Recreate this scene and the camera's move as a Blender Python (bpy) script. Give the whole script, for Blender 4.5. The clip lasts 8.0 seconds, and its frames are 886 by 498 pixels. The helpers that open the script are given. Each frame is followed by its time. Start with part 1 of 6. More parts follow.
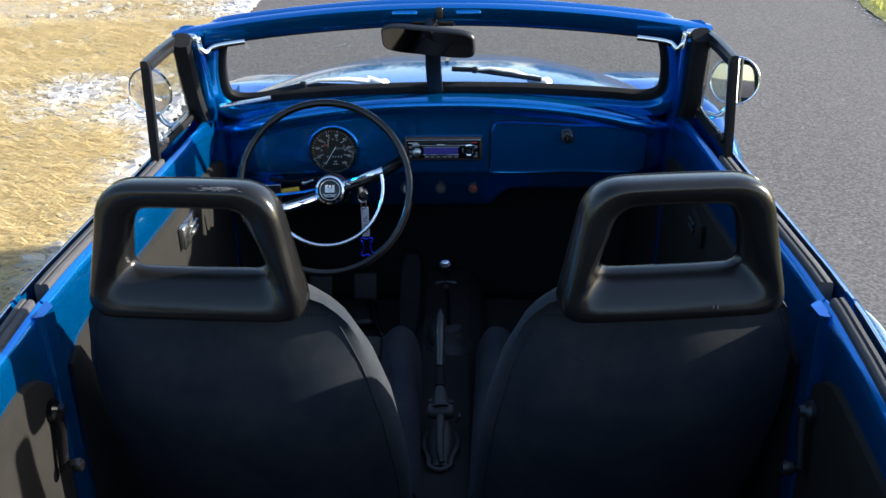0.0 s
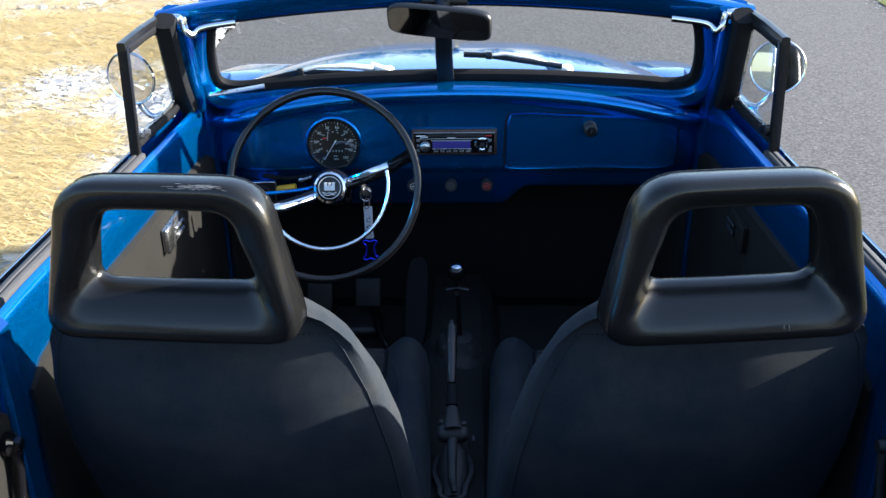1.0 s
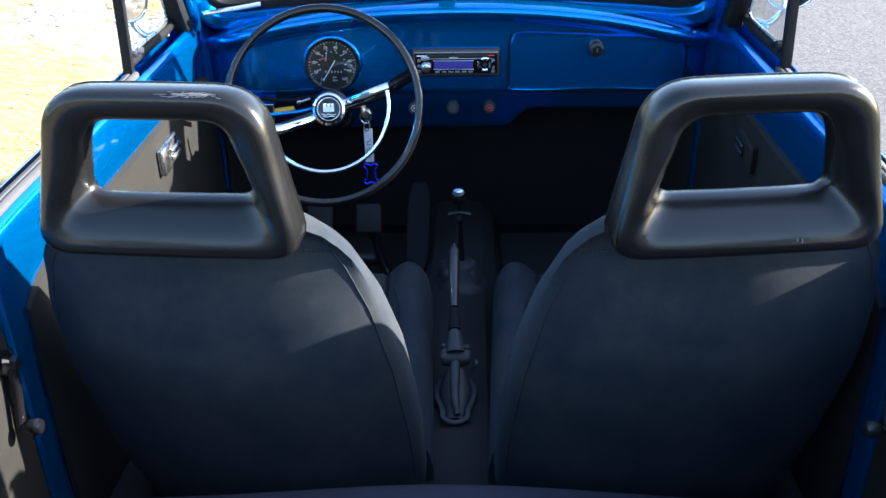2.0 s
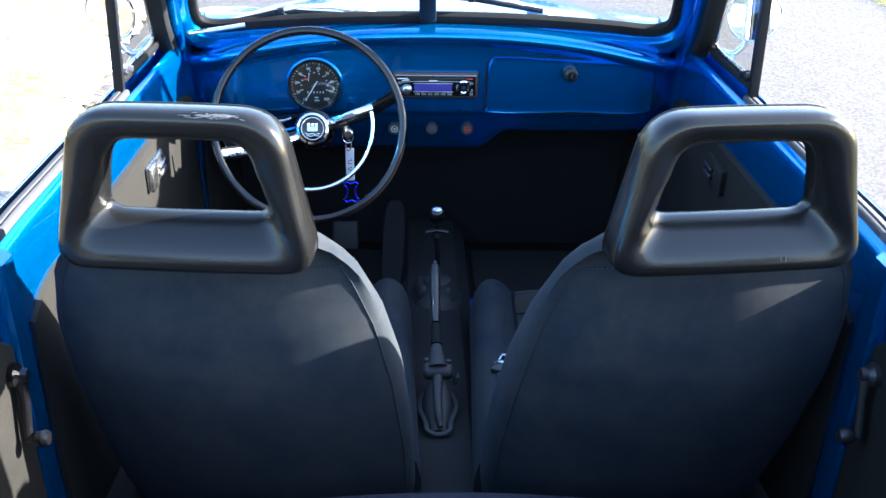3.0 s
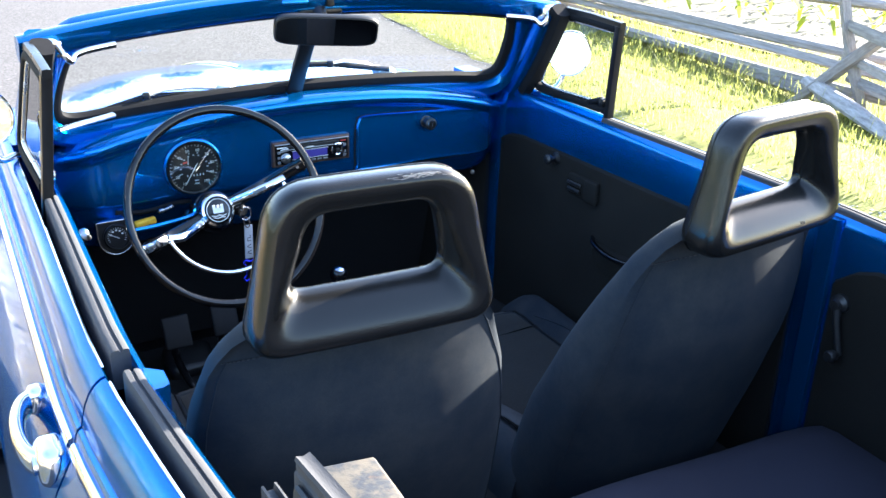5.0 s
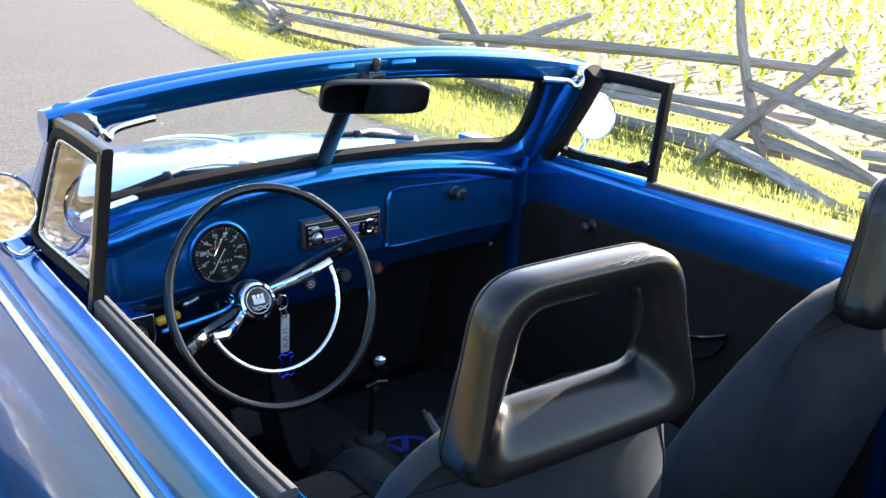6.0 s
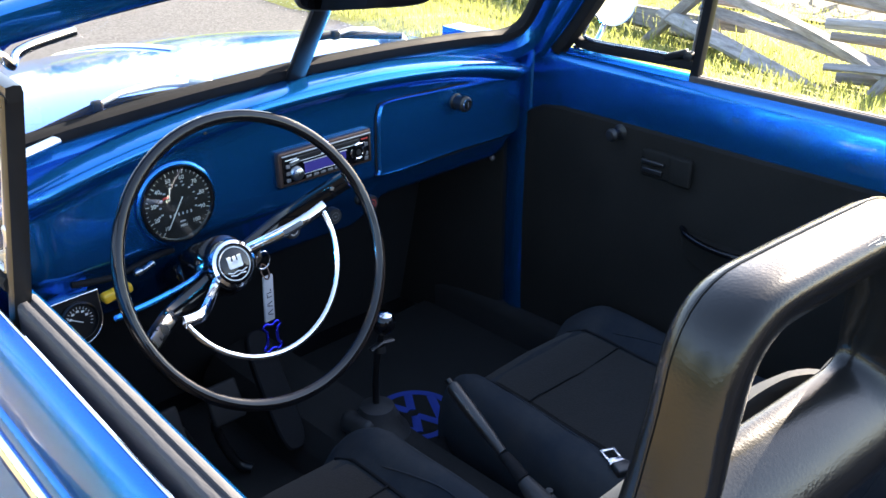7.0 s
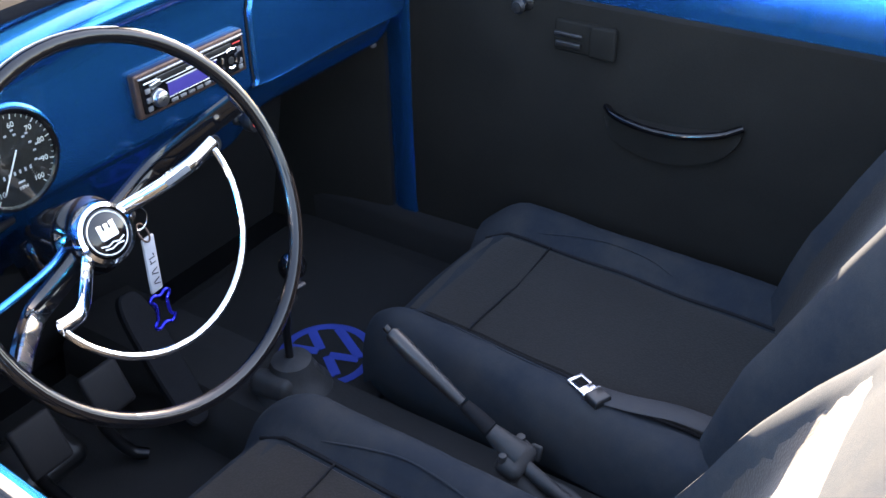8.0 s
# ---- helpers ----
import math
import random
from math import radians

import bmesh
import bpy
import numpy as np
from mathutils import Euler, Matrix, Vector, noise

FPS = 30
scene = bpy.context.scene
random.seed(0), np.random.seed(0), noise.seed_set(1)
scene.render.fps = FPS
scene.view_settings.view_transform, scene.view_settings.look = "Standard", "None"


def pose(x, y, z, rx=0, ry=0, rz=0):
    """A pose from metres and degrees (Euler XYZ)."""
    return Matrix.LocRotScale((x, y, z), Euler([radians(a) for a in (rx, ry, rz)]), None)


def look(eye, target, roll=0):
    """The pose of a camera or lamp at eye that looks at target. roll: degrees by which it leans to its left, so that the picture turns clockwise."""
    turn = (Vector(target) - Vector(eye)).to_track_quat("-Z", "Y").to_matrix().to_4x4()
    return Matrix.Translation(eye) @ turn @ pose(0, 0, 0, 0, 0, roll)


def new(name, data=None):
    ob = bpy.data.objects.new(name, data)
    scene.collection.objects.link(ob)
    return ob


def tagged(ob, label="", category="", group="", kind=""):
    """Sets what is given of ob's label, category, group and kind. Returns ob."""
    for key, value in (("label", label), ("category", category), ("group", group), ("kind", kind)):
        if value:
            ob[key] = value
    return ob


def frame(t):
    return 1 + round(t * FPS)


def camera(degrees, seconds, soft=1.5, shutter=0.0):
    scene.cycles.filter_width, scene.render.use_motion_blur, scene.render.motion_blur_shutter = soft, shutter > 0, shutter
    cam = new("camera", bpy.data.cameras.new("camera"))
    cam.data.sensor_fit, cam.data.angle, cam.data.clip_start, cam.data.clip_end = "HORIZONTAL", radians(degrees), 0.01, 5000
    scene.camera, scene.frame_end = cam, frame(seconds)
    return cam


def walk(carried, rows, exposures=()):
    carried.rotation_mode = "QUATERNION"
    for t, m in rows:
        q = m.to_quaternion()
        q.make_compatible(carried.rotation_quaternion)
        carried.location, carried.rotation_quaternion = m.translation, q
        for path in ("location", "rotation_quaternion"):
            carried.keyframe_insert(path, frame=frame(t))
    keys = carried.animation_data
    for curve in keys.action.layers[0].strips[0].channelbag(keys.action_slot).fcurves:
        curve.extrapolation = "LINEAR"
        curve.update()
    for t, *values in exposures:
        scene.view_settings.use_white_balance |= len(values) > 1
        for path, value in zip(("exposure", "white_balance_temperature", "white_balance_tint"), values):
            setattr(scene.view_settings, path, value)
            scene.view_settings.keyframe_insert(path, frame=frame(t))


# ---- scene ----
cam = camera(49.9, 8.0)
PATH = [
    (0, (0.08, -2.189, 1.627), (0.019, -0.373, 0.792), -1.0),
    (0.5, (0.057, -2.065, 1.613), (0.036, -0.235, 0.806), -1.3),
    (1, (0.046, -1.997, 1.556), (-0.011, -0.184, 0.714), -0.9),
    (1.5, (0.052, -1.984, 1.52), (-0.01, -0.213, 0.593), -0.9),
    (1.7, (0.049, -1.98, 1.514), (-0.014, -0.222, 0.563), -1.0),
    (2.8, (-0.008, -1.997, 1.532), (0.004, -0.244, 0.568), 0.2),
    (3, (-0.04, -2.031, 1.541), (0.026, -0.26, 0.615), 1.2),
    (3.5, (-0.243, -2.131, 1.537), (0.115, -0.373, 0.653), 1.7),
    (4, (-0.451, -2.138, 1.534), (0.099, -0.447, 0.62), 1.8),
    (4.5, (-0.608, -2.029, 1.535), (0.087, -0.395, 0.615), -1.1),
    (4.7, (-0.675, -1.985, 1.532), (0.116, -0.362, 0.671), 0.1),
    (5.8, (-0.998, -1.643, 1.477), (0.214, -0.197, 0.814), 1.4),
    (6, (-0.99, -1.567, 1.476), (0.204, -0.097, 0.835), 1.7),
    (6.5, (-0.933, -1.363, 1.455), (0.261, 0.066, 0.726), -0.2),
    (7, (-0.856, -1.184, 1.412), (0.395, 0.121, 0.557), -0.2),
    (7.5, (-0.809, -0.976, 1.389), (0.587, 0.06, 0.4), -1.4),
    (8, (-0.752, -0.898, 1.364), (0.63, 0.034, 0.257), -1.4),
]
EXPOSURES = [(0.0, 2.1, 6350, 10), (0.5, 2.5, 6200, 10), (1.0, 2.45, 6150, 10), (1.7, 3.02, 6050, 10), (2.8, 3.68, 6050, 10), (3.5, 3.8, 6050, 11), (4.5, 3.82, 6100, 11), (5.8, 3.0, 6800, 12), (6.5, 3.05, 6850, 13), (7.2, 3.65, 7250, 16), (8.0, 4.45, 8000, 19)]
walk(cam, [(t, look(eye, target, roll)) for t, eye, target, roll in PATH], EXPOSURES)


# ---- world, sun and exposure ----
SUN_DIR = Vector((1.0, 0.14, 0.42)).normalized()   # towards the sun
world = bpy.data.worlds.new("sky")
scene.world = world
world.use_nodes = True
wn = world.node_tree
sky = wn.nodes.new("ShaderNodeTexSky")
sky.sky_type, sky.sun_disc = "NISHITA", False
sky.sun_elevation = math.asin(SUN_DIR.z)
sky.sun_rotation = math.atan2(SUN_DIR.x, SUN_DIR.y)
wn.links.new(sky.outputs[0], wn.nodes["Background"].inputs[0])
wn.nodes["Background"].inputs[1].default_value = 0.11
sun = new("sun", bpy.data.lights.new("sun", "SUN"))
sun.data.energy, sun.data.angle, sun.data.color = 4.5, radians(0.6), (1.0, 0.93, 0.80)
sun.matrix_world = look((9, 0, 6), Vector((9, 0, 6)) - SUN_DIR)


# ---- materials ----
def node_mat(name, base=(0.5, 0.5, 0.5), rough=0.5, metal=0.0, coat=0.0, spec=0.5):
    m = bpy.data.materials.new(name)
    m.use_nodes = True
    b = m.node_tree.nodes["Principled BSDF"]
    b.inputs["Base Color"].default_value = (*base, 1)
    b.inputs["Roughness"].default_value = rough
    b.inputs["Metallic"].default_value = metal
    b.inputs["Coat Weight"].default_value = coat
    b.inputs["Coat Roughness"].default_value = 0.04
    b.inputs["Specular IOR Level"].default_value = spec
    return m, m.node_tree, b


def coords(nt, scale=(1, 1, 1)):
    tc = nt.nodes.new("ShaderNodeTexCoord")
    mp = nt.nodes.new("ShaderNodeMapping")
    mp.inputs["Scale"].default_value = scale
    nt.links.new(tc.outputs["Object"], mp.inputs[0])
    return mp.outputs[0]


def noise_tex(nt, vec, scale, detail=4.0, rough=0.6):
    n = nt.nodes.new("ShaderNodeTexNoise")
    n.inputs["Scale"].default_value, n.inputs["Detail"].default_value, n.inputs["Roughness"].default_value = scale, detail, rough
    nt.links.new(vec, n.inputs["Vector"])
    return n.outputs["Fac"]


def ramp(nt, fac, stops):
    r = nt.nodes.new("ShaderNodeValToRGB")
    e = r.color_ramp.elements
    while len(e) < len(stops):
        e.new(0.5)
    for el, (p, c) in zip(e, stops):
        el.position, el.color = p, (*c, 1)
    nt.links.new(fac, r.inputs[0])
    return r.outputs[0]


def mix(nt, fac, a, b, blend="MIX"):
    m = nt.nodes.new("ShaderNodeMix")
    m.data_type, m.blend_type = "RGBA", blend
    for sock, v in ((m.inputs[0], fac), (m.inputs[6], a), (m.inputs[7], b)):
        if isinstance(v, (int, float)):
            sock.default_value = v
        elif isinstance(v, tuple):
            sock.default_value = (*v, 1)
        else:
            nt.links.new(v, sock)
    return m.outputs[2]


def bump(nt, b, height, strength, dist=0.002):
    n = nt.nodes.new("ShaderNodeBump")
    n.inputs["Strength"].default_value, n.inputs["Distance"].default_value = strength, dist
    nt.links.new(height, n.inputs["Height"])
    nt.links.new(n.outputs[0], b.inputs["Normal"])


def two_scale(name, dark, light, coarse, fine, rough=0.6, bump_s=0.3, bump_d=0.002, metal=0.0, coat=0.0, spec=0.5, scale=(1, 1, 1), rough_var=0.15):
    m, nt, b = node_mat(name, light, rough, metal, coat, spec)
    v = coords(nt, scale)
    a, f = noise_tex(nt, v, coarse, 5), noise_tex(nt, v, fine, 3, 0.7)
    c1 = ramp(nt, a, [(0.3, dark), (0.7, light)])
    c = mix(nt, 0.45, c1, ramp(nt, f, [(0.3, dark), (0.75, light)]))
    nt.links.new(c, b.inputs["Base Color"])
    r = nt.nodes.new("ShaderNodeMapRange")
    r.inputs[3].default_value, r.inputs[4].default_value = max(rough - rough_var, 0.02), min(rough + rough_var, 1)
    nt.links.new(a, r.inputs[0])
    nt.links.new(r.outputs[0], b.inputs["Roughness"])
    if bump_s:
        bump(nt, b, f, bump_s, bump_d)
    return m


# metallic blue lacquer: fine flakes under a clear coat
PAINT, nt, b = node_mat("blue_paint", (0.003, 0.10, 0.34), 0.25, 0.88, 1.0, 0.12)
b.inputs["Specular Tint"].default_value = (0.02, 0.40, 0.80, 1)
b.inputs["Coat IOR"].default_value = 1.33
v = coords(nt)
fl = noise_tex(nt, v, 900, 2)
big = noise_tex(nt, v, 3.0, 3)
c = mix(nt, ramp(nt, fl, [(0.35, (0, 0, 0)), (0.65, (1, 1, 1))]), (0.0006, 0.112, 0.345), (0.0012, 0.188, 0.570))
c = mix(nt, big, c, (0.0008, 0.142, 0.435))
nt.links.new(c, b.inputs["Base Color"])
dust = noise_tex(nt, v, 14, 6)
rr = nt.nodes.new("ShaderNodeMapRange")
rr.inputs[3].default_value, rr.inputs[4].default_value = 0.02, 0.10
nt.links.new(dust, rr.inputs[0])
nt.links.new(rr.outputs[0], b.inputs["Coat Roughness"])

CHROME, nt, b = node_mat("chrome", (0.75, 0.76, 0.78), 0.08, 1.0)
bump(nt, b, noise_tex(nt, coords(nt), 60, 3), 0.05, 0.001)
STEEL = two_scale("dull_chrome", (0.45, 0.46, 0.47), (0.7, 0.7, 0.7), 20, 150, 0.28, 0.05, metal=1.0)
SILVER = two_scale("silver_paint", (0.55, 0.56, 0.57), (0.74, 0.74, 0.74), 14, 160, 0.38, 0.05, metal=0.35, coat=0.3)
MIRROR, nt, b = node_mat("mirror_glass", (0.62, 0.62, 0.61), 0.02, 1.0)
RUBBER = two_scale("black_rubber", (0.0065, 0.0068, 0.008), (0.013, 0.0135, 0.0155), 12, 220, 0.7, 0.15, 0.001, spec=0.07)
OLD_RUBBER = two_scale("dusty_grey_rubber", (0.016, 0.0165, 0.018), (0.034, 0.034, 0.036), 18, 200, 0.55, 0.15, 0.001, spec=0.25)
TRIM_BLACK = two_scale("black_frame_paint", (0.005, 0.005, 0.006), (0.010, 0.010, 0.011), 8, 90, 0.33, 0.08, 0.001, spec=0.3)
FELT = two_scale("grey_window_felt", (0.022, 0.0225, 0.026), (0.044, 0.044, 0.049), 30, 400, 0.85, 0.4, 0.001, scale=(1, 0.2, 1))
GLOSS_BLACK = two_scale("gloss_black_plastic", (0.003, 0.003, 0.004), (0.005, 0.005, 0.006), 6, 60, 0.12, 0.0, coat=0.6, spec=0.10, rough_var=0.03)
PLASTIC = two_scale("black_plastic", (0.007, 0.007, 0.008), (0.014, 0.014, 0.015), 10, 120, 0.42, 0.1, 0.0005)
DIAL = two_scale("matt_black_dial", (0.008, 0.008, 0.009), (0.012, 0.012, 0.013), 12, 120, 0.6, 0.0, spec=0.2)
GREY_PLASTIC = two_scale("grey_plastic", (0.09, 0.09, 0.095), (0.16, 0.16, 0.165), 10, 120, 0.42, 0.1, 0.0005)
CARPET = two_scale("black_carpet", (0.003, 0.003, 0.0036), (0.008, 0.008, 0.009), 15, 700, 0.95, 0.8, 0.003)
BLUE_INK = two_scale("blue_mat_print", (0.010, 0.035, 0.24), (0.012, 0.05, 0.34), 15, 500, 0.85, 0.5, 0.002)
WHITE_INK = two_scale("white_print", (0.55, 0.55, 0.53), (0.75, 0.75, 0.73), 40, 300, 0.6, 0.0)
RED_INK = two_scale("red_print", (0.5, 0.04, 0.03), (0.65, 0.06, 0.05), 40, 300, 0.6, 0.0)
YELLOW = two_scale("yellow_plastic", (0.65, 0.35, 0.02), (0.8, 0.45, 0.03), 40, 300, 0.5, 0.0)
INK = two_scale("dark_ink", (0.02, 0.02, 0.03), (0.04, 0.04, 0.05), 40, 300, 0.7, 0.0)
BLUE_METAL = two_scale("anodised_blue", (0.02, 0.03, 0.55), (0.03, 0.05, 0.8), 20, 200, 0.25, 0.0, metal=0.8)
STRAP = two_scale("grey_webbing", (0.32, 0.33, 0.36), (0.46, 0.47, 0.5), 40, 900, 0.8, 0.5, 0.0008)
BELT = two_scale("black_belt_webbing", (0.008, 0.0085, 0.011), (0.017, 0.018, 0.022), 40, 900, 0.7, 0.5, 0.0008)
COPPER = two_scale("copper_edge", (0.065, 0.040, 0.032), (0.11, 0.07, 0.058), 30, 200, 0.35, 0.0, metal=0.6)

# seat cloth: dark woven fabric with pale dust
CLOTH, nt, b = node_mat("seat_cloth", (0.03, 0.03, 0.035), 0.92, spec=0.12)
v = coords(nt)
a, f = noise_tex(nt, v, 6, 5), noise_tex(nt, v, 1100, 2)
c = mix(nt, a, (0.0125, 0.0165, 0.0225), (0.0215, 0.0265, 0.0340))
c = mix(nt, ramp(nt, noise_tex(nt, v, 9, 7, 0.72), [(0.38, (0, 0, 0)), (0.68, (0.75, 0.75, 0.75))]), c, (0.056, 0.053, 0.048))
c = mix(nt, ramp(nt, noise_tex(nt, v, 70, 6, 0.75), [(0.60, (0, 0, 0)), (0.8, (0.4, 0.4, 0.4))]), c, (0.050, 0.046, 0.040))
c = mix(nt, f, c, (0.008, 0.012, 0.018))
nt.links.new(c, b.inputs["Base Color"])
b.inputs["Sheen Weight"].default_value, b.inputs["Sheen Roughness"].default_value = 0.02, 0.5
b.inputs["Sheen Tint"].default_value = (0.6, 0.8, 1.0, 1)
bump(nt, b, mix(nt, 0.75, f, noise_tex(nt, v, 11, 4)), 0.35, 0.002)

# knitted seat insert
KNIT, nt, b = node_mat("knit_cloth", (0.03, 0.027, 0.027), 0.95, spec=0.2)
v = coords(nt)
vo = nt.nodes.new("ShaderNodeTexVoronoi")
vo.inputs["Scale"].default_value = 330
nt.links.new(v, vo.inputs["Vector"])
c = mix(nt, noise_tex(nt, v, 9, 5), (0.0125, 0.0112, 0.0105), (0.0225, 0.0198, 0.0178))
nt.links.new(mix(nt, ramp(nt, vo.outputs[0], [(0.1, (0, 0, 0)), (0.6, (0.6, 0.6, 0.6))]), c, (0.007, 0.0064, 0.0062)), b.inputs["Base Color"])
bump(nt, b, vo.outputs[0], 0.3, 0.0008)
b.inputs["Sheen Weight"].default_value = 0.12

# moulded headrest vinyl with leather grain and pale scuffs
VINYL, nt, b = node_mat("headrest_vinyl", (0.016, 0.016, 0.016), 0.3, spec=0.34)
v = coords(nt)
vo = nt.nodes.new("ShaderNodeTexVoronoi")
vo.inputs["Scale"].default_value = 420
nt.links.new(v, vo.inputs["Vector"])
wr = noise_tex(nt, coords(nt, (1.0, 1.0, 2.2)), 60, 6, 0.75)
c = mix(nt, noise_tex(nt, v, 8, 5), (0.0042, 0.0044, 0.0050), (0.0085, 0.0083, 0.0080))
scu = ramp(nt, noise_tex(nt, coords(nt, (3.0, 1.0, 1.0)), 34, 8, 0.8), [(0.60, (0, 0, 0)), (0.78, (0.4, 0.4, 0.4))])
nt.links.new(mix(nt, scu, c, (0.018, 0.017, 0.015)), b.inputs["Base Color"])
bump(nt, b, mix(nt, 0.6, wr, vo.outputs[0]), 0.16, 0.0009)
r = nt.nodes.new("ShaderNodeMapRange")
r.inputs[3].default_value, r.inputs[4].default_value = 0.13, 0.30
nt.links.new(noise_tex(nt, v, 16, 5), r.inputs[0])
nt.links.new(r.outputs[0], b.inputs["Roughness"])

PANEL = two_scale("black_vinyl_card", (0.0090, 0.0087, 0.0080), (0.0172, 0.0162, 0.0145), 9, 300, 0.8, 0.35, 0.001, spec=0.10)
LINER = two_scale("soft_top_cloth", (0.045, 0.043, 0.050), (0.075, 0.072, 0.082), 7, 600, 0.9, 0.5, 0.0015)
TOP_CLOTH = two_scale("rear_bench_cloth", (0.0140, 0.0145, 0.024), (0.025, 0.0250, 0.038), 5, 800, 0.95, 0.5, 0.0012, spec=0.2)

# dusty weathered metal of the folded roof frame
RUSTY, nt, b = node_mat("weathered_frame_metal", (0.2, 0.2, 0.2), 0.6, 0.25)
v = coords(nt)
m1 = ramp(nt, noise_tex(nt, v, 16, 7, 0.7), [(0.48, (0, 0, 0)), (0.57, (1, 1, 1))])
c = mix(nt, m1, (0.018, 0.021, 0.027), (0.078, 0.065, 0.048))
c = mix(nt, ramp(nt, noise_tex(nt, v, 60, 5, 0.7), [(0.6, (0, 0, 0)), (0.75, (1, 1, 1))]), c, (0.08, 0.045, 0.025))
nt.links.new(c, b.inputs["Base Color"])
bump(nt, b, noise_tex(nt, v, 90, 6), 0.4, 0.002)

# glass
GLASS, nt, b = node_mat("window_glass", (0.93, 0.97, 0.96), 0.01)
tr, gl, mx = nt.nodes.new("ShaderNodeBsdfTransparent"), nt.nodes.new("ShaderNodeBsdfGlossy"), nt.nodes.new("ShaderNodeMixShader")
tr.inputs[0].default_value, gl.inputs["Roughness"].default_value = (0.90, 0.93, 0.92, 1), 0.02
lw = nt.nodes.new("ShaderNodeLayerWeight")
lw.inputs[0].default_value = 0.5
pw, ad = nt.nodes.new("ShaderNodeMath"), nt.nodes.new("ShaderNodeMath")
pw.operation, ad.operation = "POWER", "MULTIPLY_ADD"
pw.inputs[1].default_value, ad.inputs[1].default_value, ad.inputs[2].default_value = 4.0, 0.9, 0.05
nt.links.new(lw.outputs["Facing"], pw.inputs[0])
nt.links.new(pw.outputs[0], ad.inputs[0])
nt.links.new(ad.outputs[0], mx.inputs[0])
nt.links.new(tr.outputs[0], mx.inputs[1])
nt.links.new(gl.outputs[0], mx.inputs[2])
nt.links.new(mx.outputs[0], nt.nodes["Material Output"].inputs[0])

# radio display: a lit violet-blue panel
DISPLAY, nt, b = node_mat("radio_display", (0.02, 0.02, 0.10), 0.15)
b.inputs["Emission Color"].default_value = (0.06, 0.06, 0.42, 1)
b.inputs["Emission Strength"].default_value = 0.035

# ground
ASPHALT, nt, b = node_mat("asphalt", (0.06, 0.06, 0.06), 0.92, spec=0.2)
v = coords(nt)
vo = nt.nodes.new("ShaderNodeTexVoronoi")
vo.inputs["Scale"].default_value = 82
nt.links.new(v, vo.inputs["Vector"])
st = ramp(nt, vo.outputs["Color"], [(0.25, (0.042, 0.040, 0.041)), (0.75, (0.092, 0.088, 0.089))])
patch = noise_tex(nt, v, 0.7, 6, 0.6)
c = mix(nt, 0.30, st, ramp(nt, patch, [(0.3, (0.056, 0.052, 0.054)), (0.7, (0.078, 0.073, 0.076))]))
peb = ramp(nt, noise_tex(nt, v, 48, 2), [(0.66, (0, 0, 0)), (0.72, (1, 1, 1))])
c = mix(nt, peb, c, (0.15, 0.147, 0.142))
nt.links.new(c, b.inputs["Base Color"])
bump(nt, b, vo.outputs[0], 0.22, 0.004)

EARTH, nt, b = node_mat("verge_earth", (0.3, 0.24, 0.15), 0.95, spec=0.2)
v = coords(nt)
big = noise_tex(nt, v, 1.4, 6, 0.65)
fine = noise_tex(nt, v, 26, 6, 0.75)
c = ramp(nt, big, [(0.36, (0.42, 0.33, 0.19)), (0.50, (0.43, 0.38, 0.30)), (0.58, (0.40, 0.40, 0.42))])
c = mix(nt, ramp(nt, fine, [(0.4, (0, 0, 0)), (0.62, (1, 1, 1))]), c, (0.24, 0.20, 0.15))
sep, am = nt.nodes.new("ShaderNodeSeparateXYZ"), nt.nodes.new("ShaderNodeMath")
am.operation = "MULTIPLY_ADD"
am.inputs[1].default_value, am.inputs[2].default_value = 0.35, -2.1
nt.links.new(v, sep.inputs[0])
ab = nt.nodes.new("ShaderNodeMath")
ab.operation = "ABSOLUTE"
nt.links.new(sep.outputs[0], ab.inputs[0])
nt.links.new(ab.outputs[0], am.inputs[0])
am.use_clamp = True
# unseen ground far out, tinted dark green to tone down reflections in the bodywork
far_tint = ramp(nt, noise_tex(nt, v, 0.6, 6, 0.7), [(0.3, (0.060, 0.075, 0.022)), (0.7, (0.120, 0.125, 0.045))])
c = mix(nt, am.outputs[0], c, far_tint)
nt.links.new(c, b.inputs["Base Color"])
bump(nt, b, fine, 0.8, 0.02)

TURF, nt, b = node_mat("short_turf", (0.2, 0.2, 0.05), 0.9, spec=0.15)
v = coords(nt)
c = ramp(nt, noise_tex(nt, v, 2.2, 6, 0.65), [(0.3, (0.095, 0.112, 0.022)), (0.7, (0.165, 0.165, 0.045))])
c = mix(nt, ramp(nt, noise_tex(nt, v, 60, 5, 0.75), [(0.45, (0, 0, 0)), (0.75, (0.7, 0.7, 0.7))]), c, (0.22, 0.20, 0.09))
nt.links.new(c, b.inputs["Base Color"])
bump(nt, b, noise_tex(nt, coords(nt, (1, 1, 0.3)), 90, 5, 0.8), 0.6, 0.02)

FIELD, nt, b = node_mat("field_soil", (0.3, 0.24, 0.16), 0.95, spec=0.2)
v = coords(nt)
c = ramp(nt, noise_tex(nt, v, 6, 7, 0.7), [(0.3, (0.085, 0.075, 0.062)), (0.7, (0.150, 0.136, 0.118))])
c = mix(nt, ramp(nt, noise_tex(nt, v, 0.8, 4), [(0.45, (0, 0, 0)), (0.7, (0.3, 0.3, 0.3))]), c, (0.13, 0.15, 0.04))
nt.links.new(c, b.inputs["Base Color"])
bump(nt, b, noise_tex(nt, v, 18, 6), 0.8, 0.03)


